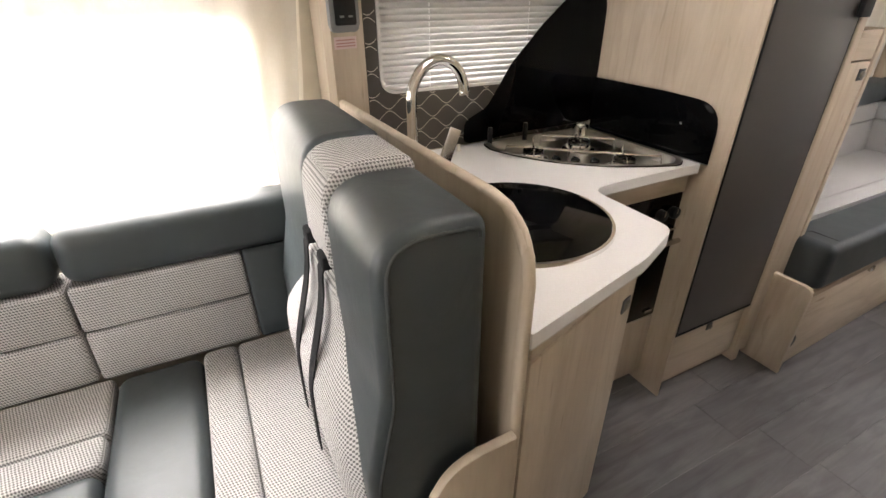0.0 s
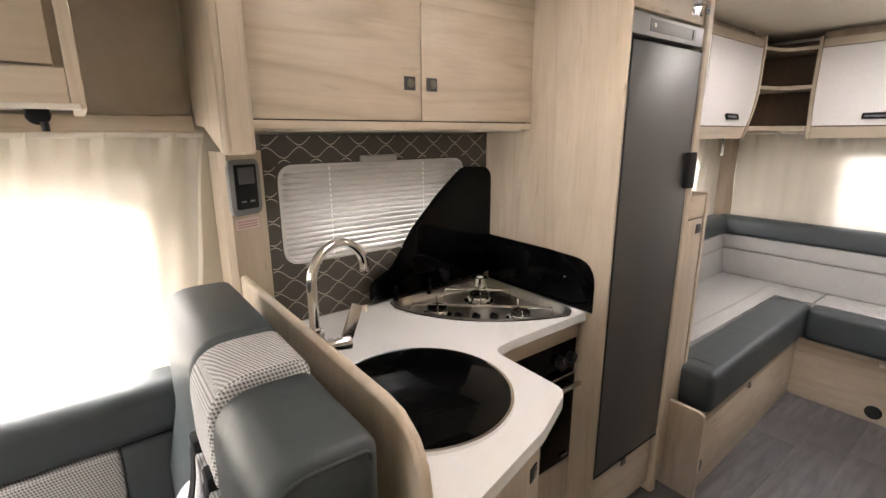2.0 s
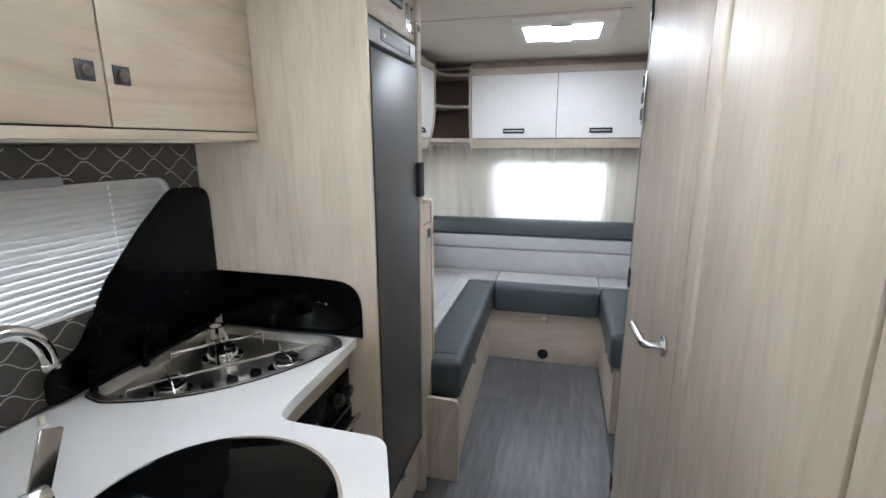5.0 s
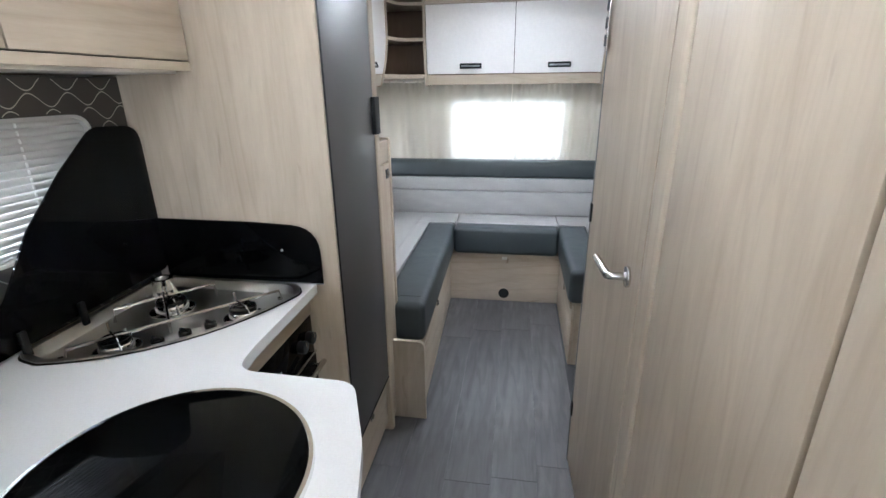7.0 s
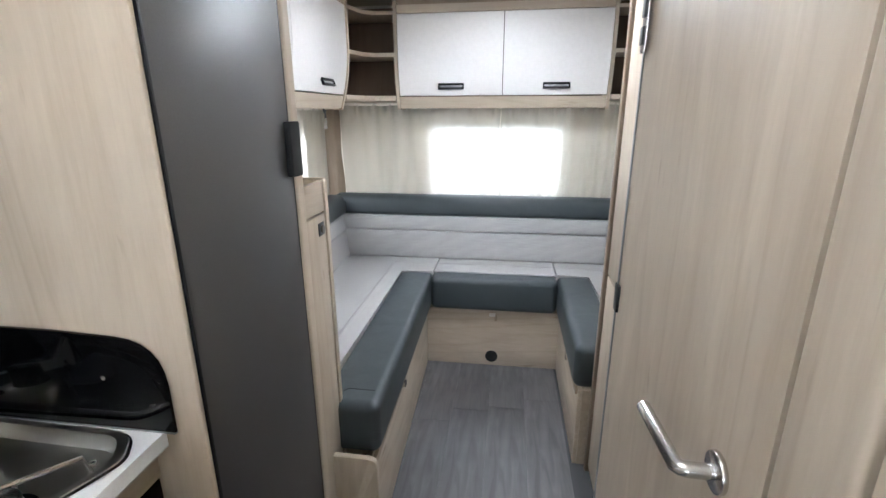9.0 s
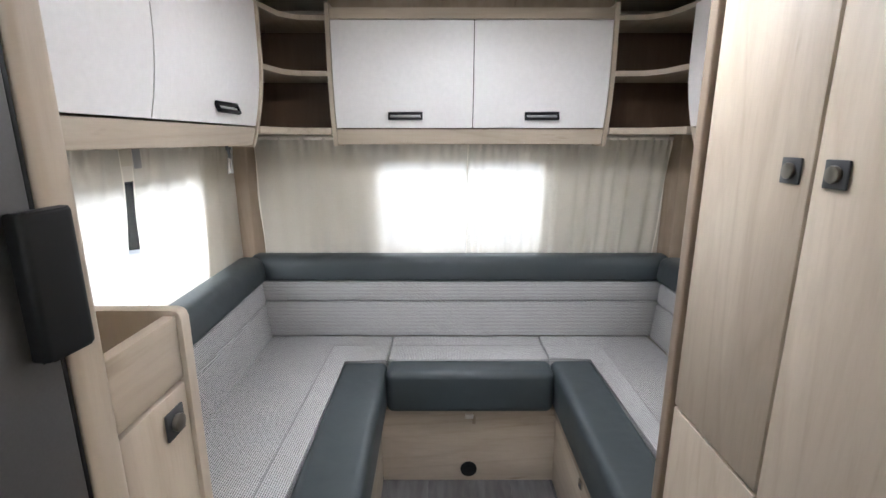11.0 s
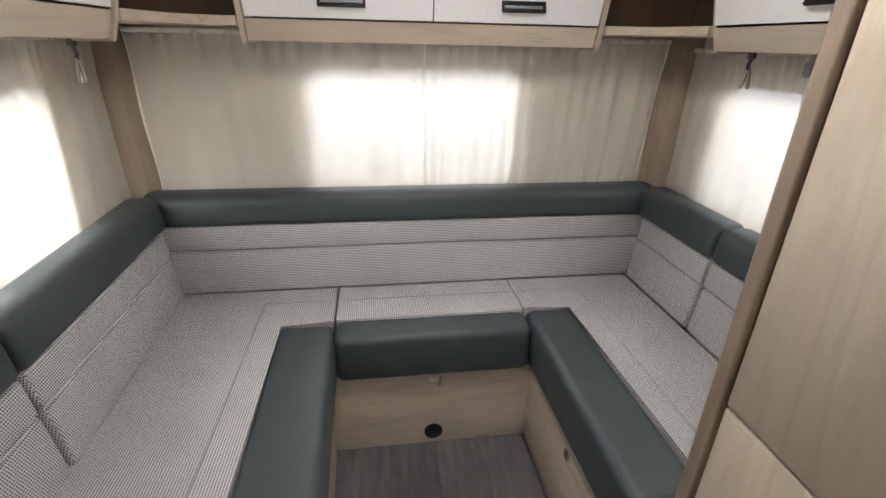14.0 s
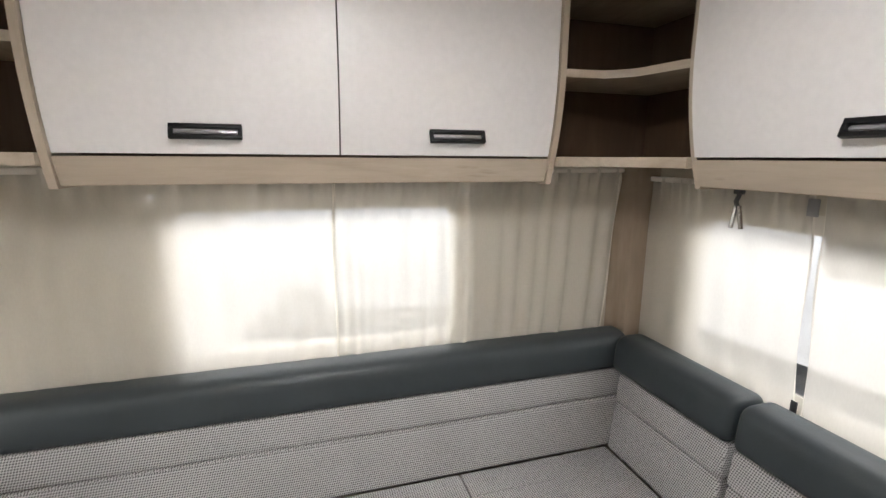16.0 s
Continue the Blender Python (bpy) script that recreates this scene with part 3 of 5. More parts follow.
# blind with rounded frame
blind = thing("window_blind", (1.18, 1.80, 1.09), "closed white slatted blind in the kitchen window", "window blind")
u0, u1, v0, v1 = WIN_KITCHEN
outer, inner = rounded([(u0 - 0.001, v0 - 0.001, 0.05), (u1 + 0.001, v0 - 0.001, 0.05), (u1 + 0.001, v1 + 0.001, 0.05), (u0 - 0.001, v1 + 0.001, 0.05)]), \
    rounded([(u0 + 0.007, v0 + 0.007, 0.045), (u1 - 0.007, v0 + 0.007, 0.045), (u1 - 0.007, v1 - 0.007, 0.045), (u0 + 0.007, v1 - 0.007, 0.045)])
bm = bmesh.new()
rows = [[bm.verts.new((p[0], y, p[1])) for p in line] for line, y in ((outer, 1.782), (outer, 1.776), (inner, 1.776), (inner, 1.806))]
for r in range(3):
    for k in range(len(outer)):
        j = (k + 1) % len(outer)
        bm.faces.new((rows[r][k], rows[r][j], rows[r + 1][j], rows[r + 1][k]))
part("blind_frame", bm, BLIND, blind)
part("pull_bar", box(1.10, 1.235, 1.768, 1.782, 1.388, 1.412, 0.005), FRIDGE_TRIM, blind, "grey pull grip")
count = 17
pitch = (v1 - v0 - 0.012) / count
arc = [(0.0075 - 0.0115 * math.cos(a), (pitch * 0.52) * math.sin(a) / math.sin(1.15)) for a in (-1.15 + 2.3 * k / 6 for k in range(7))]
arc = [(y + 0.36 * z, z) for y, z in arc]
arc += [(y + 0.0008, z) for y, z in reversed(arc)]
for k in range(count):
    at = Matrix.Translation((0, 1.793, v0 + 0.006 + pitch * (k + 0.5)))
    bm = bmesh.new()
    prism(arc, "x", u0 + 0.004, u1 - 0.004, bm=bm, move=at)
    part("slat", bm, BLIND, blind)
# white dashes put the daylight through the slat holes into colour
for x in (0.996, 1.35):
    cord = bmesh.new()
    for k in range(count):
        zc = v0 + 0.006 + pitch * (k + 0.5)
        box(x - 0.0028, x + 0.0028, 1.7815, 1.7845, zc - 0.0052, zc + 0.0052, 0.001, 1, bm=cord)
    part("cord", cord, LIGHT_DASH, blind, "white dashes painted for daylight through the slat holes")

# lower units: diagonal sink unit, oven housing, worktop
CARCASS = [(0.722, 0.885), (1.125, 1.022), (1.165, 1.05), (1.198, 1.27), (1.33, 1.31), (1.33, 1.775), (0.722, 1.775)]
sink_unit = thing("sink_unit", (0.96, 1.3, 0), "pale oak diagonal kitchen sink unit", "kitchen cabinet")
part("body", prism(CARCASS, "z", 0.0, 0.868), WOOD_Z, sink_unit, flat=True)
d0, d1 = Vector((0.728, 0.884, 0)), Vector((1.118, 1.017, 0))
way = (d1 - d0).normalized()
turn = Matrix.Translation(d0) @ Matrix.Rotation(math.atan2(way.y, way.x), 4, "Z")
door = part("door", box(0.004, (d1 - d0).length, -0.014, -0.001, 0.05, 0.815, 0.002, move=turn), WOOD_Z, sink_unit)
part("fascia", box(0.004, (d1 - d0).length, -0.014, -0.001, 0.822, 0.866, 0.002, move=turn), WOOD_X, sink_unit)


def knob(at, normal, parent, size=0.034):
    """A square push lock with a round button, facing along x or y."""
    x, y, z = at
    axis, s = normal
    h = size / 2
    if axis == "y":
        plate = part("push_lock", box(x - h, x + h, min(y, y + s * 0.004), max(y, y + s * 0.004), z - h, z + h, 0.0015), DARK, parent, "dark metal push lock")
        part("button", cyl((x, y + s * 0.007, z), "y", h * 0.62, 0.007, 24, 0.002), BRONZE, plate)
    return plate


lock = part("push_lock", box(0.355, 0.389, -0.018, -0.014, 0.73, 0.766, 0.0015, move=turn), DARK, sink_unit, "dark metal push lock")
part("button", box(0.362, 0.382, -0.022, -0.018, 0.738, 0.758, 0.004, move=turn), BRONZE, lock)

oven_unit = thing("oven_unit", (1.5, 1.55, 0), "pale oak housing below the hob", "kitchen cabinet")
part("body", box(1.332, 1.652, 1.335, 1.775, 0.05, 0.866), WOOD_Z, oven_unit, flat=True)
part("fascia", box(1.20, 1.652, 1.302, 1.333, 0.802, 0.866, 0.002), WOOD_X, oven_unit)
part("lower_door", box(1.20, 1.652, 1.302, 1.333, 0.055, 0.318, 0.002), WOOD_Z, oven_unit)
part("plinth", box(1.20, 1.652, 1.34, 1.36, 0.0, 0.05), WOOD_X, oven_unit)
oven = thing("oven", (1.5, 1.32, 0.325), "black glass built-in oven with a steel handle", "oven")
part("control_panel", box(1.335, 1.652, 1.306, 1.333, 0.672, 0.797, 0.003), BLACK_GLASS, oven)
part("trim_strip", box(1.335, 1.652, 1.300, 1.3055, 0.668, 0.676, 0.001), NICKEL, oven, "thin steel trim strip")
part("print_bar", box(1.40, 1.45, 1.3052, 1.3058, 0.722, 0.730), GREY, oven)
part("oven_door", box(1.335, 1.652, 1.302, 1.333, 0.325, 0.665, 0.004), BLACK_GLASS, oven)
part("handle", tube([(1.35, 1.275, 0.642), (1.64, 1.275, 0.642)], 0.009, 12, None, 1.3), NICKEL, oven, "steel bar handle")
for x in (1.37, 1.62):
    part("handle_post", cyl((x, 1.288, 0.642), "y", 0.006, 0.03, 12), NICKEL, oven)
for x in (1.56, 1.615):
    dial = part("dial", cyl((x, 1.296, 0.738), "y", 0.019, 0.024, 28, 0.003), BLACK, oven)
    part("pointer", box(x - 0.002, x + 0.002, 1.2825, 1.2845, 0.738, 0.755), NICKEL, dial)
part("badge", box(1.60, 1.635, 1.2995, 1.3015, 0.345, 0.355), NICKEL, oven, "small silver badge plate")

HOB_FRONT = [((1 - f) ** 2 * 1.165 + 2 * f * (1 - f) * 1.235 + f * f * 1.575, (1 - f) ** 2 * 1.69 + 2 * f * (1 - f) * 1.395 + f * f * 1.286, 0.0 if 0 < f < 1 else 0.04) for f in (k / 14 for k in range(15))]
HOB = [(1.182, 1.768, 0.06), *HOB_FRONT, (1.635, 1.322, 0.06), (1.645, 1.772, 0.04)]
line_out = rounded(HOB)
mid_h = Vector((1.47, 1.58))
WT = rounded([(0.716, 0.852, 0), (1.05, 0.938, 0.25), (1.205, 1.005, 0.055), (1.212, 1.262, 0.07), (1.30, 1.272, 0.10), (1.653, 1.276, 0), (1.653, 1.780, 0), (0.716, 1.780, 0)])
worktop = thing("worktop", (1.1, 1.4, 0.868), "white curved laminate kitchen worktop", "worktop")
part("slab", pierced_prism(WT, [mid_h + (p - mid_h) * 0.97 for p in line_out], 0.8715, 0.900), WORKTOP, worktop)
part("edge_band", pierced_prism(WT, [mid_h + (p - mid_h) * 0.97 for p in line_out], 0.8685, 0.8712), EDGE, worktop, "grey lower edge band")

# sink with a black glass lid
sink = thing("sink", (0.93, 1.205, 0.9), "round sink closed by a black glass lid", "sink")
part("rim", ring((0.93, 1.205, 0.9035), "z", 0.2185, 0.2095, 0.008, 72), CHROME, sink, "polished steel rim")
part("lid", cyl((0.93, 1.205, 0.904), "z", 0.2090, 0.007, 72, 0.002), BLACK_GLASS, sink, "black glass lid")

# tap
tx, ty = 0.778, 1.425
tap = thing("tap", (tx, ty, 0.9), "chrome swan-neck kitchen tap with a side lever", "tap")
part("base", cyl((tx, ty, 0.903), "z", 0.027, 0.006, 32, 0.002), CHROME, tap)
part("body", cyl((tx, ty, 0.958), "z", 0.0225, 0.112, 32, 0.004), CHROME, tap)
part("collar", cyl((tx, ty, 1.020), "z", 0.0165, 0.014, 32, 0.003), CHROME, tap)
reach = Vector((0.163, 0.045, 0)).normalized()
neck = [(tx, ty, 0.98), (tx, ty, 1.06), (tx, ty, 1.11)]
R = 0.084
for k in range(0, 21):
    a = math.pi - math.pi * 1.0 * k / 20
    neck.append(Vector((tx, ty, 1.134 + R * math.sin(a))) + reach * (R + R * math.cos(a)))
part("spout", tube(neck, 0.0125, 16), CHROME, tap)
part("spout_tip", cyl(neck[-1], "z", 0.0135, 0.012, 20, 0.002), NICKEL, tap)
lev = Vector((0.97, -0.20, -0.02)).normalized()
c0 = Vector((tx, ty, 0.972))
part("cartridge", cyl(c0 + lev * 0.052, lev, 0.0175, 0.07, 24, 0.003), CHROME, tap)
part("lever", box(-0.015, 0.015, -0.0035, 0.0035, 0.0, 0.10, 0.002, move=Matrix.Translation(c0 + lev * 0.072 + Vector((0, 0, 0.002))) @ Matrix.Rotation(radians(22), 4, "Y") @ Matrix.Rotation(radians(-13), 4, "Z")), NICKEL, tap, "flat satin lever")

# hob
hob = thing("gas_hob", (1.45, 1.56, 0.9), "three-burner steel gas hob set in the worktop", "hob")
bm = bmesh.new()
rings = []
for scale, z in ((1.0, 0.8965), (0.992, 0.9025), (0.955, 0.9030), (0.935, 0.901), (0.926, 0.876), (0.905, 0.8715)):
    rings.append([bm.verts.new((*(mid_h + (p - mid_h) * scale), z + 0.004)) for p in line_out])
for a, b in zip(rings, rings[1:]):
    for k in range(len(a)):
        j = (k + 1) % len(a)
        bm.faces.new((a[k], a[j], b[j], b[k]))
bm.faces.new(rings[-1])
dish = part("dish", bm, DISH, hob, "shallow stainless dish")
bm = bmesh.new()
rim_a = [bm.verts.new((*(mid_h + (p - mid_h) * 1.008), 0.9015)) for p in line_out]
rim_b = [bm.verts.new((*(mid_h + (p - mid_h) * 0.985), 0.9068)) for p in line_out]
for k in range(len(rim_a)):
    j = (k + 1) % len(rim_a)
    bm.faces.new((rim_a[k], rim_a[j], rim_b[j], rim_b[k]))
part("rim_seal", bm, BLACK, hob, "black edge seal")
for x, y, r in ((1.273, 1.598, 0.034), (1.463, 1.396, 0.034), (1.475, 1.612, 0.038)):
    b = part("burner", cyl((x, y, 0.881), "z", r * 1.5, 0.009, 36, 0.003), CHROME, hob)
    part("flame_ring", cyl((x, y, 0.893), "z", r * 1.12, 0.020, 36, 0.004, top=r * 1.0), CHROME, b, "polished flame ring")
    part("cap", cyl((x, y, 0.908), "z", r * 1.0, 0.011, 36, 0.004), CAP, b, "black enamel burner cap")
    part("cap_boss", cyl((x, y, 0.9145), "z", r * 0.45, 0.004, 24, 0.001), CAP, b)
    part("igniter", tube([(x + r * 1.2, y + 0.01, 0.884), (x + r * 1.2, y + 0.01, 0.914)], 0.0028, 8), FRAME_WHITE, b)


def support(pts):
    part("pan_support", tube(pts, 0.0040, 8), NICKEL, hob, "bent chrome wire pan support")


support([(1.205, 1.665, 0.880), (1.21, 1.66, 0.915), (1.56, 1.345, 0.915), (1.565, 1.34, 0.880)])
support([(1.392, 1.715, 0.880), (1.395, 1.712, 0.917), (1.575, 1.552, 0.917), (1.578, 1.549, 0.880)])
support([(1.36, 1.53, 0.880), (1.362, 1.53, 0.915), (1.49, 1.645, 0.917), (1.50, 1.655, 0.917)])
for x, y in ((1.273, 1.598), (1.463, 1.396), (1.475, 1.612)):
    part("prong", tube([(x + 0.022, y + 0.034, 0.938), (x + 0.018, y + 0.028, 0.918), (x - 0.012, y - 0.018, 0.918), (x - 0.034, y - 0.050, 0.884)], 0.0026, 8), STEEL, hob, "dark wire prong")
part("spare_ring", ring((1.552, 1.695, 0.912), "z", 0.033, 0.028, 0.050, 32), CHROME, hob, "steel ring at the back corner")
dome = []
for f in (k / 8 for k in range(9)):
    dome.append((1.262 + 0.150 * f, 1.532 - 0.122 * f + 0.040 * math.sin(math.pi * f), 0))
dome += [(1.425, 1.392, 0.01), (1.330, 1.438, 0.03), (1.268, 1.505, 0.01)]
part("control_dome", prism(rounded(dome), "z", 0.872, 0.892, 0.004), DISH, hob, "raised steel control strip")
for x, y in ((1.292, 1.507), (1.335, 1.469), (1.381, 1.434)):
    knob_body = part("hob_knob", cyl((x, y, 0.899), "z", 0.0145, 0.016, 24, 0.003), CAP, hob, "round black knob")
    part("grip", box(x - 0.003, x + 0.003, y - 0.012, y + 0.012, 0.906, 0.913, 0.0015), CAP, knob_body)
for x, y in ((1.225, 1.70), (1.585, 1.36), (1.60, 1.72)):
    part("screw", cyl((x, y, 0.879), "z", 0.006, 0.008, 14, 0.001), STEEL, hob)
# upright black glass lid and side splash glass
lid = thing("hob_lid", (1.4, 1.765, 0.915), "black glass hob lid standing upright before the window", "hob lid")
LID = rounded([(1.102, 0.914, 0.02), (1.106, 0.985, 0.03), (1.19, 1.025, 0.06), (1.278, 1.155, 0.10), (1.392, 1.268, 0.10), (1.505, 1.36, 0.07), (1.6525, 1.352, 0.05), (1.6525, 0.93, 0.02), (1.3, 0.925, 0.05), (1.16, 0.914, 0.03)])
part("glass", prism(LID, "y", 1.752, 1.757, 0.001), BLACK_GLASS, lid)
for x in (1.20, 1.345):
    part("lid_hinge", box(x - 0.008, x + 0.008, 1.7405, 1.7515, 0.897, 0.958, 0.003), BLACK, lid, "black plastic hinge")
guard = thing("splash_glass", (1.648, 1.5, 0.902), "black glass heat guard beside the hob", "splash glass")
GUARD = rounded([(1.252, 0.903, 0), (1.252, 1.075, 0.14), (1.45, 1.084, 0.1), (1.751, 1.086, 0), (1.751, 0.903, 0)])
part("glass", prism(GUARD, "x", 1.6465, 1.6525, 0.001), BLACK_GLASS, guard)
for y, z in ((1.676, 1.003), (1.367, 1.003)):
    part("screw", cyl((1.6455, y, z), "x", 0.0046, 0.003, 12), CHROME, guard)
part("edge_strip", box(1.645, 1.6525, 1.252, 1.745, 0.9005, 0.9025), GREY, guard)
hook = thing("cable_clip", (1.07, 1.73, 0.9), "tiny clear plastic clip on the worktop", "clip")
part("clip", box(1.064, 1.076, 1.726, 1.734, 0.9005, 0.922, 0.002), FRAME_WHITE, hook)
part("foot", cyl((1.07, 1.73, 0.902), "z", 0.009, 0.003, 16), FRAME_WHITE, hook)

# upper kitchen cupboard
upper = thing("wall_cupboard", (1.18, 1.7, 1.49), "pale oak two-door kitchen wall cupboard", "cupboard")
part("body", box(0.716, 1.653, 1.582, 1.857, 1.495, 2.018), WOOD_X, upper, flat=True)
part("bottom_rail", box(0.714, 1.654, 1.557, 1.582, 1.490, 1.511, 0.002), WOOD_X, upper)
part("top_rail", box(0.714, 1.654, 1.557, 1.582, 1.938, 2.018, 0.002), WOOD_X, upper)
part("under_panel", box(0.73, 1.65, 1.60, 1.85, 1.484, 1.4945), FRAME_WHITE, upper, "pale grey underside")
for a, b, kx in ((0.718, 1.1905, 1.1515), (1.1945, 1.650, 1.2275)):
    d = part("door", box(a, b, 1.558, 1.580, 1.5145, 1.9345, 0.001), WOOD_DOOR, upper)
    knob((kx, 1.558, 1.615), ("y", -1), d, 0.037)
part("door_gap", box(0.7145, 1.6535, 1.5803, 1.5817, 1.5105, 1.9385), GAP, upper, "dark joint round the doors")
side = thing("cupboard_end_panel", (0.68, 1.7, 1.43), "tall pale oak end panel with rounded front edge", "end panel")
part("panel", prism(rounded([(1.855, 2.017, 0), (1.855, 1.500, 0), (1.72, 1.496, 0.03), (1.538, 1.430, 0.008), (1.534, 2.017, 0)]), "x", 0.645, 0.714, 0.012, seg=3), WOOD_Z, side)
part("edge_band", box(0.659, 0.700, 1.5305, 1.5365, 1.440, 2.016, 0.002), WOOD_Z, side)

# socket post
post = thing("socket_post", (0.74, 1.78, 0.9), "pale oak post beside the splash panel", "post")
part("panel", prism([(0.672, 1.857), (0.672, 1.745), (0.690, 1.735), (0.793, 1.777), (0.793, 1.857)], "z", 0.90, 1.434), WOOD_Z, post, flat=True)
sw = Vector((0.103, 0.042, 0)).normalized()
nrm = Vector((sw.y, -sw.x, 0))
face = Matrix(((sw.x, -nrm.x, 0, 0.690 - 0.017 * sw.x), (sw.y, -nrm.y, 0, 1.735 - 0.017 * sw.y), (0, 0, 1, 0), (0, 0, 0, 1)))
socket = thing("wall_socket", (0.735, 1.735, 1.27), "grey framed switch and socket panel", "socket")
part("surround", prism(rounded([(0.012, 1.263, 0.018), (0.108, 1.263, 0.018), (0.108, 1.413, 0.018), (0.012, 1.413, 0.018)]), "y", -0.012, -0.0005, 0.004, move=face), GREY, socket)
part("insert", prism(rounded([(0.027, 1.280, 0.005), (0.094, 1.280, 0.005), (0.094, 1.400, 0.005), (0.027, 1.400, 0.005)]), "y", -0.016, -0.011, 0.001, move=face), BLACK, socket)
part("rocker", box(0.036, 0.086, -0.019, -0.0155, 1.348, 1.392, 0.002, move=face), DARK, socket)
for u in (0.047, 0.075):
    part("pin_hole", box(u - 0.007, u + 0.007, -0.0168, -0.0158, 1.298, 1.303, move=face), GREY, socket)
part("earth_hole", box(0.058, 0.064, -0.0168, -0.0158, 1.322, 1.332, move=face), BLACK, socket)
note = thing("safety_sticker", (0.74, 1.735, 1.22), "small pale pink sticker with lines of print", "sticker")
part("paper", box(0.025, 0.100, -0.0015, -0.0005, 1.222, 1.252, move=face), STICKER, note)
for z in (1.244, 1.236, 1.229):
    part("print_bar", box(0.031, 0.094, -0.0022, -0.0017, z - 0.0014, z + 0.0014, move=face), STICKER_INK, note)

# fridge tower
tower = thing("fridge_tower", (1.89, 1.5, 0), "tall pale oak fridge housing", "cabinet")
part("side_panel", prism(rounded([(1.655, 1.857, 0), (1.655, 1.204, 0.003), (1.665, 1.204, 0.003), (1.665, 1.857, 0)]), "z", 0, 2.018), WOOD_Z, tower)
part("side_panel", prism(rounded([(2.094, 1.857, 0), (2.094, 1.200, 0.010), (2.132, 1.200, 0.010), (2.132, 1.857, 0)]), "z", 0, 2.018), WOOD_Z, tower)
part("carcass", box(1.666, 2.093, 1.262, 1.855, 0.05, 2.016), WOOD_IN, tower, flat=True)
part("upper_panel", box(1.666, 2.093, 1.214, 1.26, 1.822, 2.018, 0.002), WOOD_X, tower)
lowdoor = part("lower_drawer", box(1.667, 2.091, 1.221, 1.26, 0.045, 0.276, 0.002), WOOD_X, tower)
knob((1.882, 1.221, 0.243), ("y", -1), lowdoor, 0.03)
part("plinth", box(1.666, 2.093, 1.245, 1.262, 0.0, 0.044), WOOD_X, tower)
fridge = thing("fridge", (1.897, 1.24, 0.282), "tall slim anthracite fridge with a side grip", "fridge")
part("fridge_door", box(1.672, 2.086, 1.204, 1.258, 0.288, 1.738, 0.004), FRIDGE, fridge)
part("door_trim", box(1.6665, 1.6715, 1.201, 1.258, 0.284, 1.742, 0.001), BLACK, fridge)
part("door_trim", box(2.0865, 2.0915, 1.206, 1.258, 0.284, 1.742, 0.001), BLACK, fridge)
part("door_trim", box(1.6665, 2.0915, 1.204, 1.258, 0.279, 0.2835, 0.001), BLACK, fridge)
head = part("control_strip", box(1.669, 2.088, 1.208, 1.258, 1.752, 1.812, 0.003), FRIDGE_TRIM, fridge, "silver control strip")
part("display", box(1.76, 2.03, 1.2055, 1.2085, 1.766, 1.800, 0.001), GREY, head)
part("button", cyl((1.78, 1.2045, 1.783), "y", 0.006, 0.004, 16), FRAME_WHITE, head)
part("slot", box(2.008, 2.013, 1.2042, 1.2062, 1.770, 1.796), BLACK, head)
part("handle_grip", prism(rounded([(2.058, 1.204, 0), (2.058, 1.190, 0.006), (2.106, 1.186, 0.008), (2.112, 1.204, 0)]), "z", 1.288, 1.412, 0.003), BLACK, fridge, "black moulded grip")
ctrl = thing("heater_control_panel", (1.85, 1.22, 1.89), "dark grey heating control panel", "control panel")
part("case", box(1.735, 1.945, 1.200, 1.2135, 1.892, 2.005, 0.005), DARK, ctrl)
part("screen", box(1.755, 1.925, 1.197, 1.2005, 1.908, 1.992, 0.002), BLACK, ctrl)
for x, z in ((1.79, 1.93), (1.79, 1.955), (1.91, 1.93), (1.91, 1.955)):
    part("mark", box(x - 0.012, x + 0.012, 1.1955, 1.1968, z - 0.0035, z + 0.0035), GREY, ctrl)
for x, z in ((1.998, 1.985), (2.062, 1.975)):
    dialt = thing("rotary_control", (x, 1.212, z), "black round rotary control", "control knob", "rotary controls")
    part("rose", cyl((x, 1.209, z), "y", 0.024, 0.010, 32, 0.002), BLACK, dialt)
    part("knob", cyl((x, 1.197, z), "y", 0.017, 0.018, 28, 0.003), DARK, dialt)
keyp = thing("key_plate", (2.03, 1.22, 1.86), "steel lock plate with a key in it", "lock")
part("plate", box(2.0, 2.062, 1.2085, 1.2135, 1.842, 1.928, 0.002), NICKEL, keyp)
part("key", tube([(2.03, 1.208, 1.872), (2.03, 1.184, 1.872)], 0.003, 8), NICKEL, keyp)
part("key_bow", ring((2.03, 1.177, 1.852), "y", 0.012, 0.005, 0.003, 20), DARK, keyp)
for x, z in ((2.006, 1.848), (2.056, 1.848), (2.006, 1.922), (2.056, 1.922)):
    part("screw", cyl((x, 1.2075, z), "y", 0.003, 0.002, 10), DARK, keyp)

# low cabinet beside the fridge
low = thing("side_cabinet", (2.2, 1.5, 0), "pale oak low cabinet with an open tray top", "cabinet")
part("body", box(2.135, 2.262, 1.226, 1.80, 0.0, 1.15), WOOD_Z, low, flat=True)
part("end_panel", prism(rounded([(1.203, 0.0, 0), (1.203, 1.256, 0.012), (1.80, 1.256, 0.02), (1.80, 0.0, 0)]), "x", 2.264, 2.283, 0.002), WOOD_Z, low)
part("tray_side", box(2.134, 2.146, 1.226, 1.80, 1.151, 1.252, 0.002), WOOD_Z, low)
part("tray_back", box(2.147, 2.263, 1.782, 1.80, 1.151, 1.252, 0.002), WOOD_X, low)
part("drawer_front", box(2.136, 2.263, 1.208, 1.225, 1.166, 1.250, 0.002), WOOD_X, low)
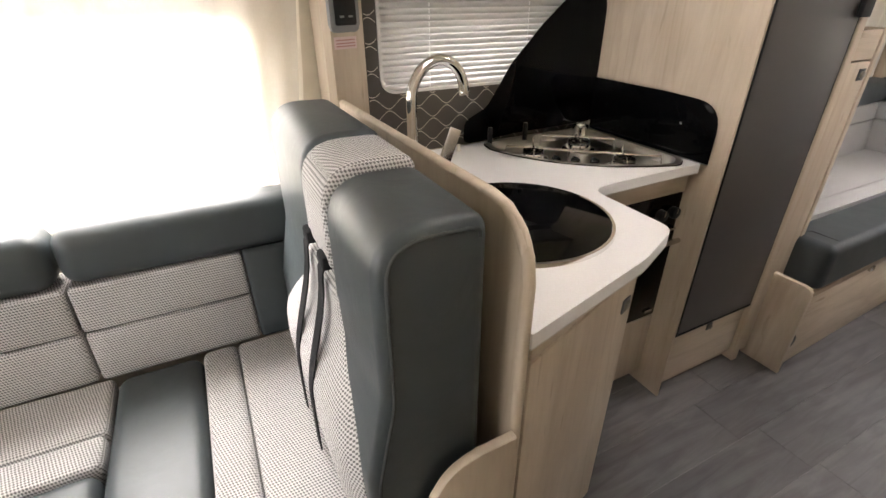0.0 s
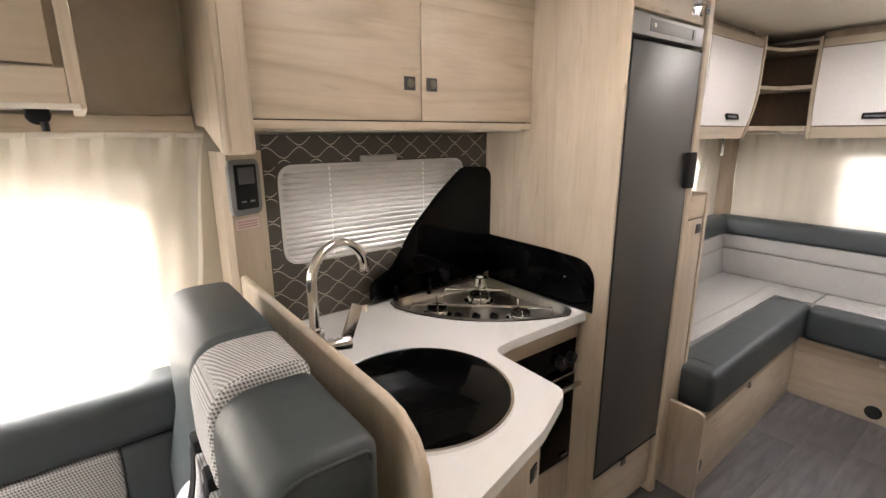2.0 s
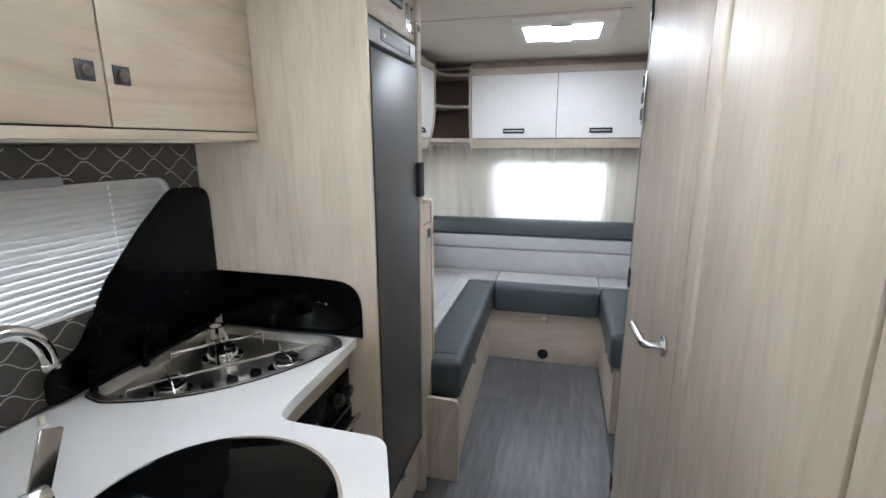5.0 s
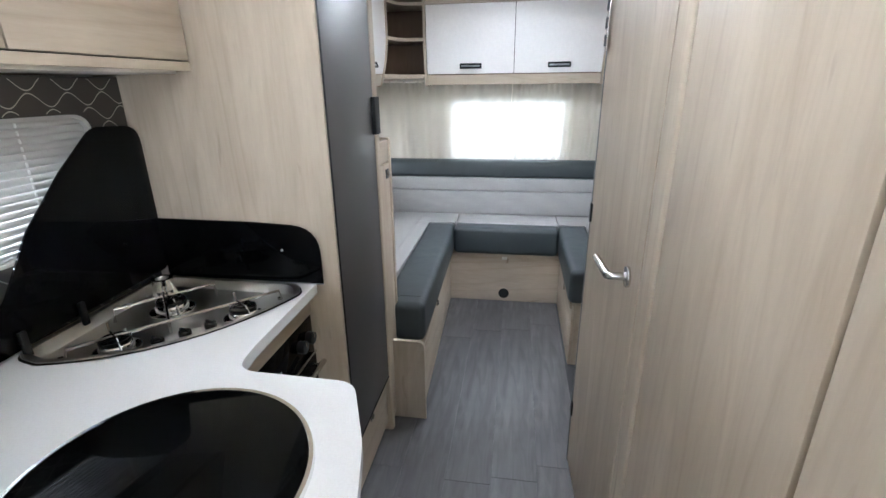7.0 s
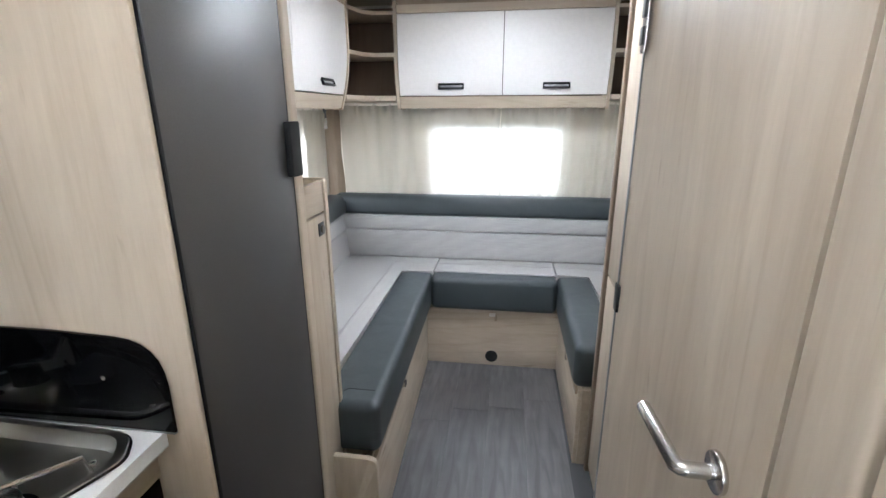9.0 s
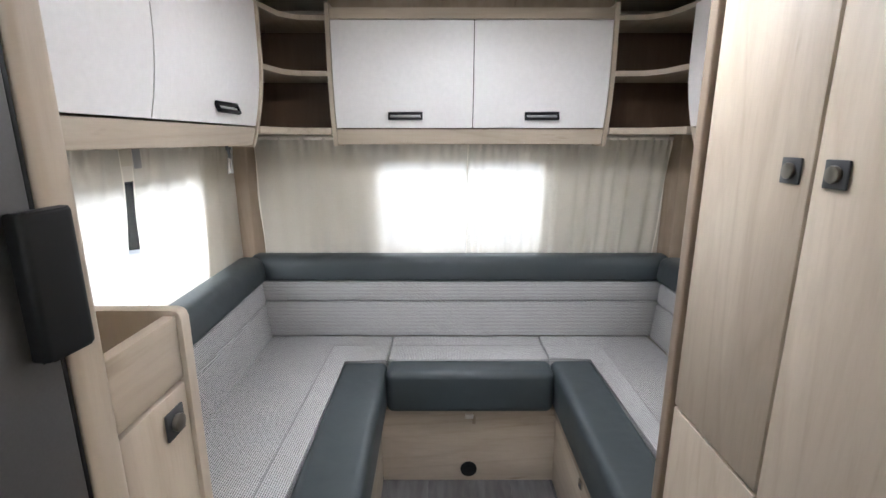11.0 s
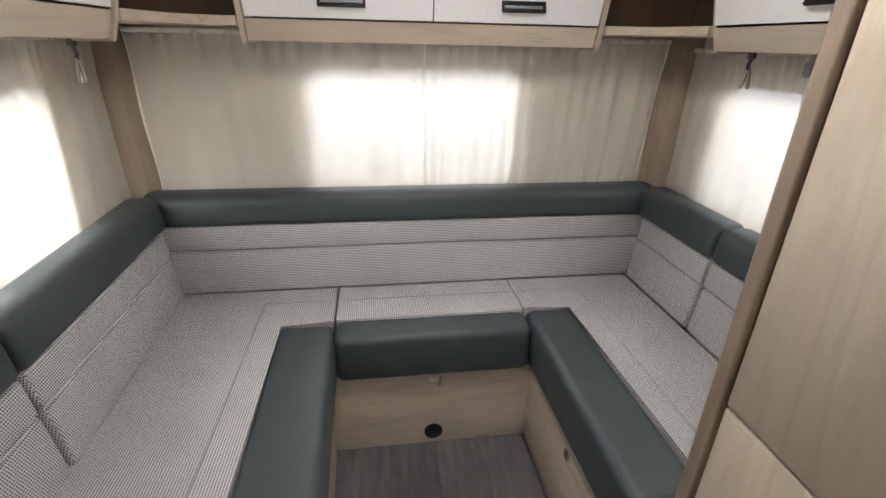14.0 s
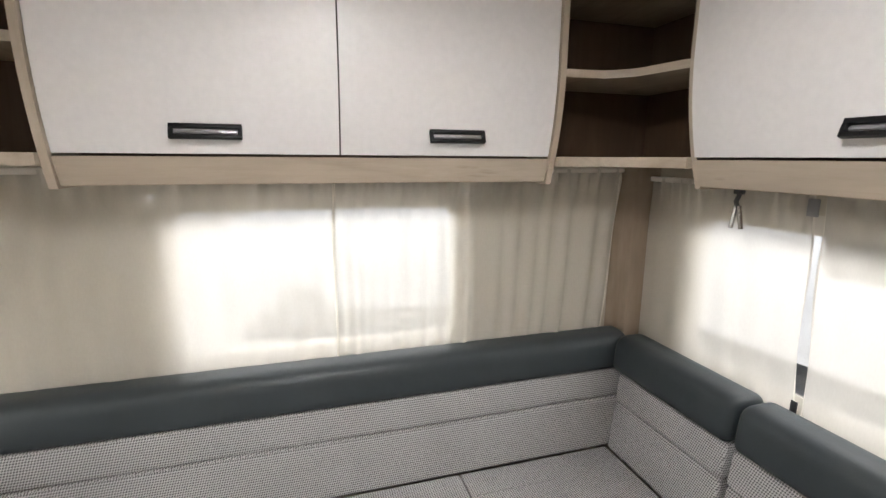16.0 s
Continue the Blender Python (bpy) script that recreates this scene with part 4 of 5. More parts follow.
ld = part("door", box(2.136, 2.263, 1.208, 1.225, 0.03, 1.160, 0.002), WOOD_Z, low)
knob((2.228, 1.208, 1.122), ("y", -1), ld, 0.036)

# ---- washroom block and wardrobe ----
block = thing("washroom_wall", (1.4, 0.2, 0), "pale oak washroom partition panels", "partition")
part("core", box(0.72, 2.03, -0.298, 0.404, 0.0, 2.018), WOOD_Z, block, flat=True)
for a, b in ((0.72, 0.862), (0.870, 1.354)):
    part("panel", box(a, b, 0.405, 0.430, 0.0, 2.016, 0.003), WOOD_Z, block)
part("frame_strip", prism(rounded([(1.364, 0.405, 0), (1.364, 0.4335, 0.008), (1.464, 0.428, 0.006), (1.464, 0.405, 0)]), "z", 0.0, 2.016), WOOD_Z, block)
door1 = thing("door_1", (1.78, 0.42, 0.01), "closed pale oak washroom door with a lever handle", "door", kind="structure")
leaf = part("leaf", prism([(1.470, 0.405), (1.470, 0.4275), (2.018, 0.4545), (2.018, 0.405)], "z", 0.012, 1.95, 0.002), WOOD_Z, door1)
part("door_head", box(1.470, 2.018, 0.405, 0.4295, 1.955, 2.016, 0.002), WOOD_X, door1)
part("edge_seal", box(2.0185, 2.0285, 0.405, 0.457, 0.0, 2.016, 0.002), GREY, door1)
part("edge_seal", box(1.4642, 1.4698, 0.405, 0.4215, 0.012, 1.95), GAP, door1)
hx, hy, hz = 1.545, 0.434, 1.012
handle = part("door_handle", cyl((hx, hy + 0.002, hz), "y", 0.026, 0.008, 36, 0.002), NICKEL, door1, "satin steel lever handle")
part("lever", tube([(hx, hy, hz), (hx, hy + 0.036, hz), (hx + 0.002, hy + 0.043, hz), (hx + 0.006, hy + 0.047, hz), (hx + 0.124, hy + 0.054, hz + 0.001)], 0.0098, 16), NICKEL, handle)
for z in (1.045, 0.262, 1.86):
    part("hinge", box(2.004, 2.0305, 0.452, 0.4595, z - 0.03, z + 0.03, 0.001), BLACK, door1)
sw_plate = thing("wall_switch", (2.02, 0.455, 1.6), "chrome-framed switch panel on the door edge", "switch")
part("plate", box(1.998, 2.027, 0.4575, 0.463, 1.535, 1.69, 0.003), NICKEL, sw_plate)
for z in (1.565, 1.612, 1.66):
    part("rocker", box(2.003, 2.022, 0.463, 0.467, z - 0.016, z + 0.016, 0.002), DARK, sw_plate)

wardrobe = thing("wardrobe", (2.36, 0.1, 0), "tall pale oak wardrobe beside the lounge", "wardrobe")
part("body", box(2.032, 2.685, -0.298, 0.308, 0.0, 2.018), WOOD_Z, wardrobe, flat=True)
part("joint_shadow", box(2.036, 2.684, 0.3085, 0.314, 0.02, 2.01), GAP, wardrobe, flat=True)
wa = part("door", box(2.036, 2.393, 0.3145, 0.331, 0.03, 2.0, 0.003), WOOD_Z, wardrobe)
wb = part("door", box(2.399, 2.682, 0.3145, 0.331, 0.868, 2.0, 0.003), WOOD_Z, wardrobe)
part("lower_door", box(2.399, 2.682, 0.3145, 0.331, 0.03, 0.862, 0.003), WOOD_Z, wardrobe)
knob((2.437, 0.331, 1.42), ("y", 1), wb, 0.040)
knob((2.352, 0.331, 1.42), ("y", 1), wa, 0.040)
part("end_post", prism(rounded([(2.686, -0.298, 0), (2.686, 0.342, 0.006), (2.722, 0.342, 0.014), (2.722, -0.298, 0)]), "z", 0.0, 2.018), WOOD_SHADED, wardrobe, "proud wood end panel, browned for its back-lit shade")

# ---- rear lounge ----


def face_at(z):
    """How far the curved locker fronts draw back towards their foot."""
    return 0.05 * (max(0.0, 1.75 - z) / 0.3) ** 2


def curved(front, u0, u1, z0, z1, thick, kind, steps=10, bm=None, ends=0.0):
    """A bowed board. kind: 'x' faces -x with front at x=front; 'a' faces -y; 'b' faces +y."""
    own = bmesh.new()
    rows = []
    for j in range(steps + 1):
        z = z0 + (z1 - z0) * j / steps
        row = []
        for u, d in ((u0, 0), (u1, 0), (u1, thick), (u0, thick)):
            w = face_at(z) + d
            row.append(own.verts.new({"x": (front + w, u, z), "a": (u, front + w, z), "b": (u, front - w, z)}[kind]))
        rows.append(row)
    for a, b in zip(rows, rows[1:]):
        for k in range(4):
            own.faces.new((a[k], a[(k + 1) % 4], b[(k + 1) % 4], b[k]))
    own.faces.new(rows[0])
    own.faces.new(rows[-1])
    return joined(own, bm)


def locker_handle(parent, kind, front, u, z, wide=0.142):
    """A black frame pull, tilted off the locker's front."""
    w = face_at(z)
    m = {"x": Matrix.Translation((front + w, u, z)) @ Matrix.Rotation(radians(-90), 4, "Z"),
         "a": Matrix.Translation((u, front + w, z)), "b": Matrix.Translation((u, front - w, z)) @ Matrix.Rotation(radians(180), 4, "Z")}[kind]
    m = m @ Matrix.Rotation(radians(-20), 4, "X")
    h = wide / 2
    bm = box(-h, h, -0.016, -0.004, 0.007, 0.016, 0.0015, move=m)
    box(-h, h, -0.016, -0.004, -0.016, -0.007, 0.0015, bm=bm, move=m)
    box(-h, -h + 0.008, -0.016, -0.004, -0.0075, 0.0075, 0.001, bm=bm, move=m)
    box(h - 0.008, h, -0.016, -0.004, -0.0075, 0.0075, 0.001, bm=bm, move=m)
    grip = part("handle", bm, BLACK, parent, "black frame handle")
    part("inlay", box(-h + 0.009, h - 0.009, -0.011, -0.002, -0.0030, 0.0030, 0.001, move=m), FRIDGE_TRIM, grip, "silver inlay")


def locker(name, kind, front, u0, u1, doors, label, back):
    """An overhead locker: body, rails, end cheeks and bowed white doors."""
    mid = (u0 + u1) / 2
    base = {"x": (front + 0.15, mid, 1.447), "a": (mid, front + 0.15, 1.447), "b": (mid, front - 0.15, 1.447)}[kind]
    lk = thing(name, base, label, "overhead locker", "lounge lockers")
    s = -1 if kind == "b" else 1
    lo, hi = sorted((front + s * 0.15, back))
    body = {"x": (lo, hi, u0 + 0.02, u1 - 0.02), "a": (u0 + 0.02, u1 - 0.02, lo, hi), "b": (u0 + 0.02, u1 - 0.02, lo, hi)}[kind]
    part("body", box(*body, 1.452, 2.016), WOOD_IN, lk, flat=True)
    part("bottom_rail", curved(front - 0.001, u0 + 0.018, u1 - 0.018, 1.448, 1.508, 0.03, kind), WOOD_Y if kind == "x" else WOOD_X, lk)
    part("top_rail", curved(front - 0.001, u0 + 0.018, u1 - 0.018, 1.928, 1.968, 0.03, kind), WOOD_Y if kind == "x" else WOOD_X, lk)
    lo2, hi2 = sorted((front + s * 0.06, front + s * 0.15))
    cap = {"x": (lo2, hi2, u0, u1), "a": (u0, u1, lo2, hi2), "b": (u0, u1, lo2, hi2)}[kind]
    part("top_shadow_board", box(*cap, 1.962, 2.016), WOOD_POST, lk, flat=True)
    part("bottom_board", box(*cap, 1.446, 1.456), WOOD_X, lk, flat=True)
    for u in (u0, u1 - 0.016):
        part("cheek", curved(front - 0.008, u, u + 0.016, 1.440, 1.985, 0.13, kind, 14), WOOD_Z, lk)
    for a, b, hu in doors:
        d = part("door", curved(front, a, b, 1.514, 1.924, 0.018, kind, 12), WHITE, lk, "white bowed locker door")
        if hu is not None:
            locker_handle(d, kind, front, hu, 1.557)
    for (a, b, _), (c, d2, _) in zip(doors, doors[1:]):
        part("door_gap", curved(front + 0.006, b - 0.002, c + 0.002, 1.514, 1.924, 0.012, kind, 12), GAP, lk)
    return lk


locker("rear_locker", "x", 3.69, 0.180, 1.334, [(0.199, 0.7445, 0.462), (0.7485, 1.315, 1.026)], "white and oak overhead locker above the rear window", 3.945)
locker("side_locker", "a", 1.513, 2.34, 3.452, [(2.36, 2.822, None), (2.826, 3.434, 3.185)], "white and oak overhead locker with curved cheek", 1.857)
locker("side_locker", "b", -0.003, 2.726, 3.480, [(2.742, 3.462, 3.075)], "white and oak overhead locker beside the wardrobe", -0.297)


def corner_shelf(s, label):
    """An open corner unit between two lockers. s: 1 towards the kitchen side, -1 towards the other."""
    if s > 0:
        pts = [(3.70, 1.335, 0), (3.69, 1.45, 0.04), (3.64, 1.50, 0.07), (3.454, 1.535, 0), (3.454, 1.856, 0), (3.945, 1.856, 0), (3.945, 1.335, 0)]
        walls = ((3.925, 3.945, 1.336, 1.856), (3.456, 3.924, 1.836, 1.856))
    else:
        pts = [(3.70, 0.178, 0), (3.945, 0.178, 0), (3.945, -0.297, 0), (3.482, -0.297, 0), (3.482, -0.03, 0), (3.64, 0.005, 0.07), (3.69, 0.06, 0.04)]
        walls = ((3.925, 3.945, -0.297, 0.177), (3.484, 3.924, -0.297, -0.277))
    y = 1.6 if s > 0 else -0.1
    unit = thing("corner_shelf", (3.7, y, 1.49), label, "corner shelf", "corner shelves")
    line = rounded(pts)
    for z, t in ((1.488, 0.026), (1.716, 0.020), (1.925, 0.018)):
        part("shelf", prism(line, "z", z, z + t, 0.002), WOOD_X, unit)
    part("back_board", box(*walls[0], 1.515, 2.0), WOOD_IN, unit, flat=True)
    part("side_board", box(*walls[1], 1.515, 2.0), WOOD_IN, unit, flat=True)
    return unit


corner_shelf(1, "open oak corner shelves with brown inside")
corner_shelf(-1, "open oak corner shelves with brown inside")


def slanted(k, z0, axis, sign):
    def move(v):
        d = k * (v.z - z0) * sign
        return (v.x + d, v.y, v.z) if axis == "x" else (v.x, v.y + d, v.z)
    return move


def back_cushion(label, axis, front, depth, u0, u1, lean_sign, z0=0.548, tops=(0.712, 0.808, 0.930), ends=()):
    """A sofa back: two woven panels below and a grey roll above."""
    a, b = sorted((front, front + depth))
    mid = (u0 + u1) / 2
    base = ((a + b) / 2, mid, z0) if axis == "x" else (mid, (a + b) / 2, z0)
    cu = thing("back_cushion", base, label, "sofa cushion", "sofa back cushions")
    lean = slanted(0.10, z0, axis, lean_sign)

    def lean_in(v):
        w = Vector(lean(v))
        return (w.x, w.y - 0.045 * (3.8 - w.x), w.z) if axis == "y" and front > 1 else w

    def slab(lo, hi, grow, bev, seg):
        f0, f1 = (a - grow, b) if depth > 0 else (a, b + grow)
        dims = (f0, f1, u0, u1) if axis == "x" else (u0, u1, f0, f1)
        return box(*dims, lo, hi, bev, seg, move=lean_in)

    part("lower_panel", slab(z0 - 0.012, tops[0] - 0.0015, 0.0, 0.014, 4), CHECK, cu, "grey woven fabric panel")
    part("upper_panel", slab(tops[0] + 0.0005, tops[1] - 0.0015, 0.0, 0.010, 3), CHECK, cu, "grey woven fabric panel")
    f0, f1 = (a - 0.012, b) if depth > 0 else (a, b + 0.012)
    lo, hi = tops[1] + 0.0005, tops[2]
    end = u1 + 0.034 if axis == "y" and u1 > 3.79 else u1
    profile = rounded([(f0, lo, 0.03), (f1, lo, 0.03), (f1, hi, 0.042), (f0, hi, 0.048)])
    part("top_roll", pillow(profile, "y" if axis == "x" else "x", u0, end, 0.020, move=lean_in), LEATHER, cu, "grey leatherette roll")
    return cu


back_cushion("long woven back cushion with grey roll on top", "x", 3.80, 0.10, -0.205, 1.785, 1)
back_cushion("woven back cushion with grey roll on top", "y", 1.690, 0.11, 2.994, 3.795, 1)
back_cushion("woven back cushion with grey roll on top", "y", 1.690, 0.11, 2.292, 2.982, 1)
back_cushion("short woven back cushion with grey roll on top", "y", -0.122, -0.11, 3.376, 3.795, -1)
back_cushion("woven back cushion with grey roll on top", "y", -0.122, -0.11, 2.728, 3.362, -1)


def tapered(y_near, y_far, x_near, x_far, other):
    """Draws the edge at the front of a side bench along the gangway."""
    def move(v):
        f = (v.x - x_near) / (x_far - x_near)
        edge = y_near + (y_far - y_near) * f
        t = (v.y - other) / (y_near - other)
        return (v.x, other + (edge - other) * t, v.z)
    return move


# seat cushions: woven top behind a grey front bolster
Z0, Z1 = 0.392, 0.546
left_edge = tapered(1.078, 1.112, 2.25, 3.80, 1.70)
seat = thing("seat_cushion", (3.0, 1.4, 0.36), "long woven seat cushion with grey leatherette front", "sofa cushion", "sofa seat cushions")
part("front_bolster", box(2.25, 3.535, 1.078, 1.278, 0.360, Z1, 0.032, 5, move=left_edge), LEATHER, seat, "grey leatherette front")
part("woven_top", prism([(2.25, 1.2787), (3.5365, 1.2982), (3.5365, 1.1105), (3.796, 1.1105), (3.796, 1.692), (2.25, 1.692)], "z", 0.366, Z1 - 0.002, 0.008, seg=3), CHECK, seat, "grey woven top")
part("seam", tube([(2.27, 1.372, Z1 - 0.0025), (3.688, 1.372, Z1 - 0.0025), (3.690, 1.13, Z1 - 0.0035)], 0.003, 6), SEAM_LIGHT, seat)
part("bolster_seam", tube([(2.266, 1.262, Z1 + 0.000), (2.335, 1.20, Z1 + 0.001), (2.335, 1.11, Z1 + 0.000)], 0.0016, 6), SEAM, seat)
seat = thing("seat_cushion", (3.6, 0.76, 0.36), "short woven seat cushion with grey leatherette front", "sofa cushion", "sofa seat cushions")
part("front_bolster", box(3.425, 3.555, 0.412, 1.106, 0.358, Z1, 0.032, 5), LEATHER, seat, "grey leatherette front")
part("woven_top", box(3.5555, 3.796, 0.412, 1.106, 0.366, Z1 - 0.002, 0.008, 3), CHECK, seat, "grey woven top")
part("seam", tube([(3.688, 0.425, Z1 - 0.0025), (3.688, 1.095, Z1 - 0.0025)], 0.003, 6), SEAM_LIGHT, seat)
seat = thing("seat_cushion", (3.2, 0.1, 0.36), "long woven seat cushion with grey leatherette front", "sofa cushion", "sofa seat cushions")
part("front_bolster", box(2.726, 3.555, 0.226, 0.410, 0.358, Z1, 0.032, 5), LEATHER, seat, "grey leatherette front")
part("woven_top", prism([(2.726, -0.118), (3.796, -0.118), (3.796, 0.408), (3.5575, 0.408), (3.5575, 0.2255), (2.726, 0.2255)], "z", 0.366, Z1 - 0.002, 0.008, seg=3), CHECK, seat, "grey woven top")
part("seam", tube([(2.735, 0.145, Z1 - 0.0025), (3.69, 0.145, Z1 - 0.0025), (3.69, 0.395, Z1 - 0.0035)], 0.003, 6), SEAM_LIGHT, seat)

# bench boxes
bench = thing("bench_base", (3.0, 1.4, 0), "pale oak bench base under the sofa", "bench base")
part("front_panel", box(2.205, 3.474, 1.092, 1.108, 0.0, 0.352, 0.001, move=tapered(1.092, 1.134, 2.205, 3.474, 1.7)), WOOD_X, bench)
part("body", box(2.338, 3.45, 1.155, 1.80, 0.0, 0.355), WOOD_X, bench, flat=True)
part("top_rail", box(2.21, 3.47, 1.086, 1.10, 0.334, 0.358, 0.003, move=tapered(1.086, 1.124, 2.205, 3.474, 1.7)), WOOD_POST, bench)
part("end_panel", prism(rounded([(1.069, 0.0, 0), (1.069, 0.400, 0.03), (1.222, 0.404, 0), (1.222, 0.0, 0)]), "x", 2.183, 2.2025, 0.003), WOOD_Z, bench)
vent = part("vent", cyl((2.248, 1.0925, 0.12), "y", 0.034, 0.006, 32, 0.002), BLACK, bench, "round black vent")
part("catch", box(2.705, 2.73, 1.094, 1.108, 0.318, 0.342, 0.002), NICKEL, bench)
bench = thing("bench_base", (3.7, 0.76, 0), "pale oak bench base with a round black vent", "bench base")
part("front_panel", box(3.475, 3.494, 0.382, 1.132, 0.0, 0.352, 0.001), WOOD_Y, bench)
part("body", box(3.495, 3.94, 0.0, 1.5, 0.0, 0.355), WOOD_Y, bench, flat=True)
part("top_rail", box(3.462, 3.4745, 0.39, 1.128, 0.332, 0.357, 0.003), WOOD_Y, bench)
part("vent", cyl((3.473, 0.758, 0.058), "x", 0.036, 0.008, 36, 0.002), BLACK, bench, "round black vent")
lat = part("catch", box(3.452, 3.474, 0.742, 0.776, 0.318, 0.336, 0.003), FRAME_WHITE, bench)
part("catch_stud", box(3.458, 3.4745, 0.732, 0.745, 0.290, 0.320, 0.002), WOOD_POST, bench)
bench = thing("bench_base", (3.1, 0.1, 0), "pale oak bench base under the sofa", "bench base")
part("front_panel", box(2.724, 3.474, 0.372, 0.388, 0.0, 0.352, 0.001), WOOD_X, bench)
part("body", box(2.724, 3.49, -0.29, 0.371, 0.0, 0.355), WOOD_X, bench, flat=True)
part("top_rail", box(2.726, 3.46, 0.389, 0.400, 0.334, 0.358, 0.003), WOOD_POST, bench)
part("catch", box(3.08, 3.105, 0.3885, 0.397, 0.285, 0.318, 0.002), NICKEL, bench)

# roof light over the lounge
vent = thing("roof_light", (2.86, 0.725, 2.0), "off-white roof light with a bright diffuser", "roof light")
bm = pierced("z", CEILING - 0.034, CEILING - 0.0005, 2.63, 3.095, 0.49, 0.94, [(2.708, 3.012, 0.552, 0.898)])
part("surround", bm, FRAME_WHITE, vent, flat=True)
part("diffuser", box(2.709, 3.011, 0.553, 0.897, CEILING - 0.022, CEILING - 0.016), DIFFUSER, vent, "glowing white diffuser", flat=True)
part("handle_bar", box(2.685, 2.708, 0.68, 0.77, CEILING - 0.042, CEILING - 0.0345, 0.003), FRAME_WHITE, vent)
part("handle_bar", box(3.012, 3.035, 0.68, 0.77, CEILING - 0.042, CEILING - 0.0345, 0.003), FRAME_WHITE, vent)
part("shade_edge", box(2.6225, 2.6295, 0.488, 0.942, CEILING - 0.010, CEILING - 0.001, 0.001), STICKER, vent, "thin reddish edge strip")

# hanging clips and blind straps
for x, y in ((3.444, 1.655), (3.452, -0.17)):
    clip = thing("hanging_clip", (x, y, 1.34), "small metal clip hanging under the locker", "clip", "hanging clips")
    part("hook", tube([(x, y, 1.447), (x, y, 1.425), (x + 0.006, y, 1.41), (x, y, 1.395)], 0.0055, 8), DARK, clip)
    part("plate", box(x - 0.012, x + 0.012, y - 0.006, y + 0.006, 1.428, 1.447, 0.002), DARK, clip)
    part("leg", tube([(x - 0.004, y, 1.40), (x - 0.016, y, 1.345)], 0.0055, 8), NICKEL, clip)
    part("leg", tube([(x + 0.004, y, 1.40), (x + 0.012, y, 1.345)], 0.0055, 8), NICKEL, clip)
strap = thing("blind_strap", (3.32, -0.262, 0.90), "grey strap with a buckle in the curtain gap", "strap")
part("buckle", box(3.324, 3.350, -0.258, -0.254, 1.385, 1.425, 0.002), STRAP, strap)
part("tail", box(3.302, 3.318, -0.258, -0.255, 0.895, 0.948, 0.001), DARK, strap, "dark striped strap end")
strap = thing("blind_strap", (3.12, 1.80, 0.88), "grey strap with a buckle in the curtain gap", "strap")
part("buckle", box(3.134, 3.168, 1.802, 1.806, 1.38, 1.445, 0.002), STRAP, strap)
part("tail", box(3.078, 3.104, 1.802, 1.805, 0.905, 0.955, 0.001), DARK, strap, "dark striped strap end")

# ---- dinette ----
screen = thing("seat_back_panel", (0.70, 1.3, 0), "pale oak panel behind the belted seat", "panel")
part("panel", prism(rounded([(0.856, 0.0, 0), (0.856, 1.091, 0.10), (1.755, 1.086, 0.02), (1.755, 0.0, 0)]), "x", 0.694, 0.7145, 0.006, seg=3), WOOD_Z, screen)
part("edge_band", tube([(0.7042, 0.859, 0.01), (0.7042, 0.859, 0.988), (0.7042, 0.867, 1.028), (0.7042, 0.890, 1.061), (0.7042, 0.923, 1.083), (0.7042, 0.963, 1.0885), (0.7042, 1.752, 1.084)], 0.0108, 10), WOOD_Z, screen, "rounded oak edge")
BELT.node_tree.nodes["Principled BSDF"].inputs["Specular IOR Level"].default_value = 0.1
wing = thing("seat_end_panel", (0.5, 0.84, 0), "pale oak end panel with rounded top below the seat", "panel")
part("panel", prism(rounded([(0.05, 0.0, 0), (0.05, 0.40, 0.05), (0.46, 0.43, 0.1), (0.565, 0.70, 0.12), (0.693, 0.708, 0), (0.693, 0.0, 0)]), "y", 0.835, 0.853, 0.003), WOOD_Z, wing)


def ribbon(pts, half):
    """A flat strap along points, wide along y."""
    bm = bmesh.new()
    rows = [[bm.verts.new((x + dx, y + dy, z)) for dx, dy in ((0, -half), (0, half), (0.003, half), (0.003, -half))] for x, y, z in pts]
    for a, b in zip(rows, rows[1:]):
        for k in range(4):
            bm.faces.new((a[k], a[(k + 1) % 4], b[(k + 1) % 4], b[k]))
    bm.faces.new(rows[0])
    bm.faces.new(rows[-1])
    return bm


def woven_lumbar():
    """The woven middle of the backrest: broad and bulged at the foot, narrowing to a rounded head."""
    bm, rows, nz, ny = bmesh.new(), [], 28, 20
    for j in range(nz + 1):
        z = 0.480 + 0.455 * j / nz
        half = 0.300 - 0.150 * ease(0.62, 0.90, z) - 0.05 * ease(0.90, 0.935, z)
        front = 0.434 - 0.012 * math.sin(math.pi * (z - 0.48) / 0.30) * (1 if z < 0.78 else 0) + 0.044 * ease(0.66, 0.86, z)
        row = []
        for i in range(ny + 1):
            g = 2 * i / ny - 1
            roll = 0.026 * abs(g) ** 8 + 0.02 * ease(0.90, 0.935, z)
            row.append(bm.verts.new((front + roll, 1.200 + half * g, z)))
        row += [bm.verts.new((0.560, 1.200 + half, z)), bm.verts.new((0.560, 1.200 - half, z))]
        rows.append(row)
    n = ny + 3
    for a, b in zip(rows, rows[1:]):
        for k in range(n):
            bm.faces.new((a[k], a[(k + 1) % n], b[(k + 1) % n], b[k]))
    bm.faces.new(rows[0])
    bm.faces.new(rows[-1])
    return bm


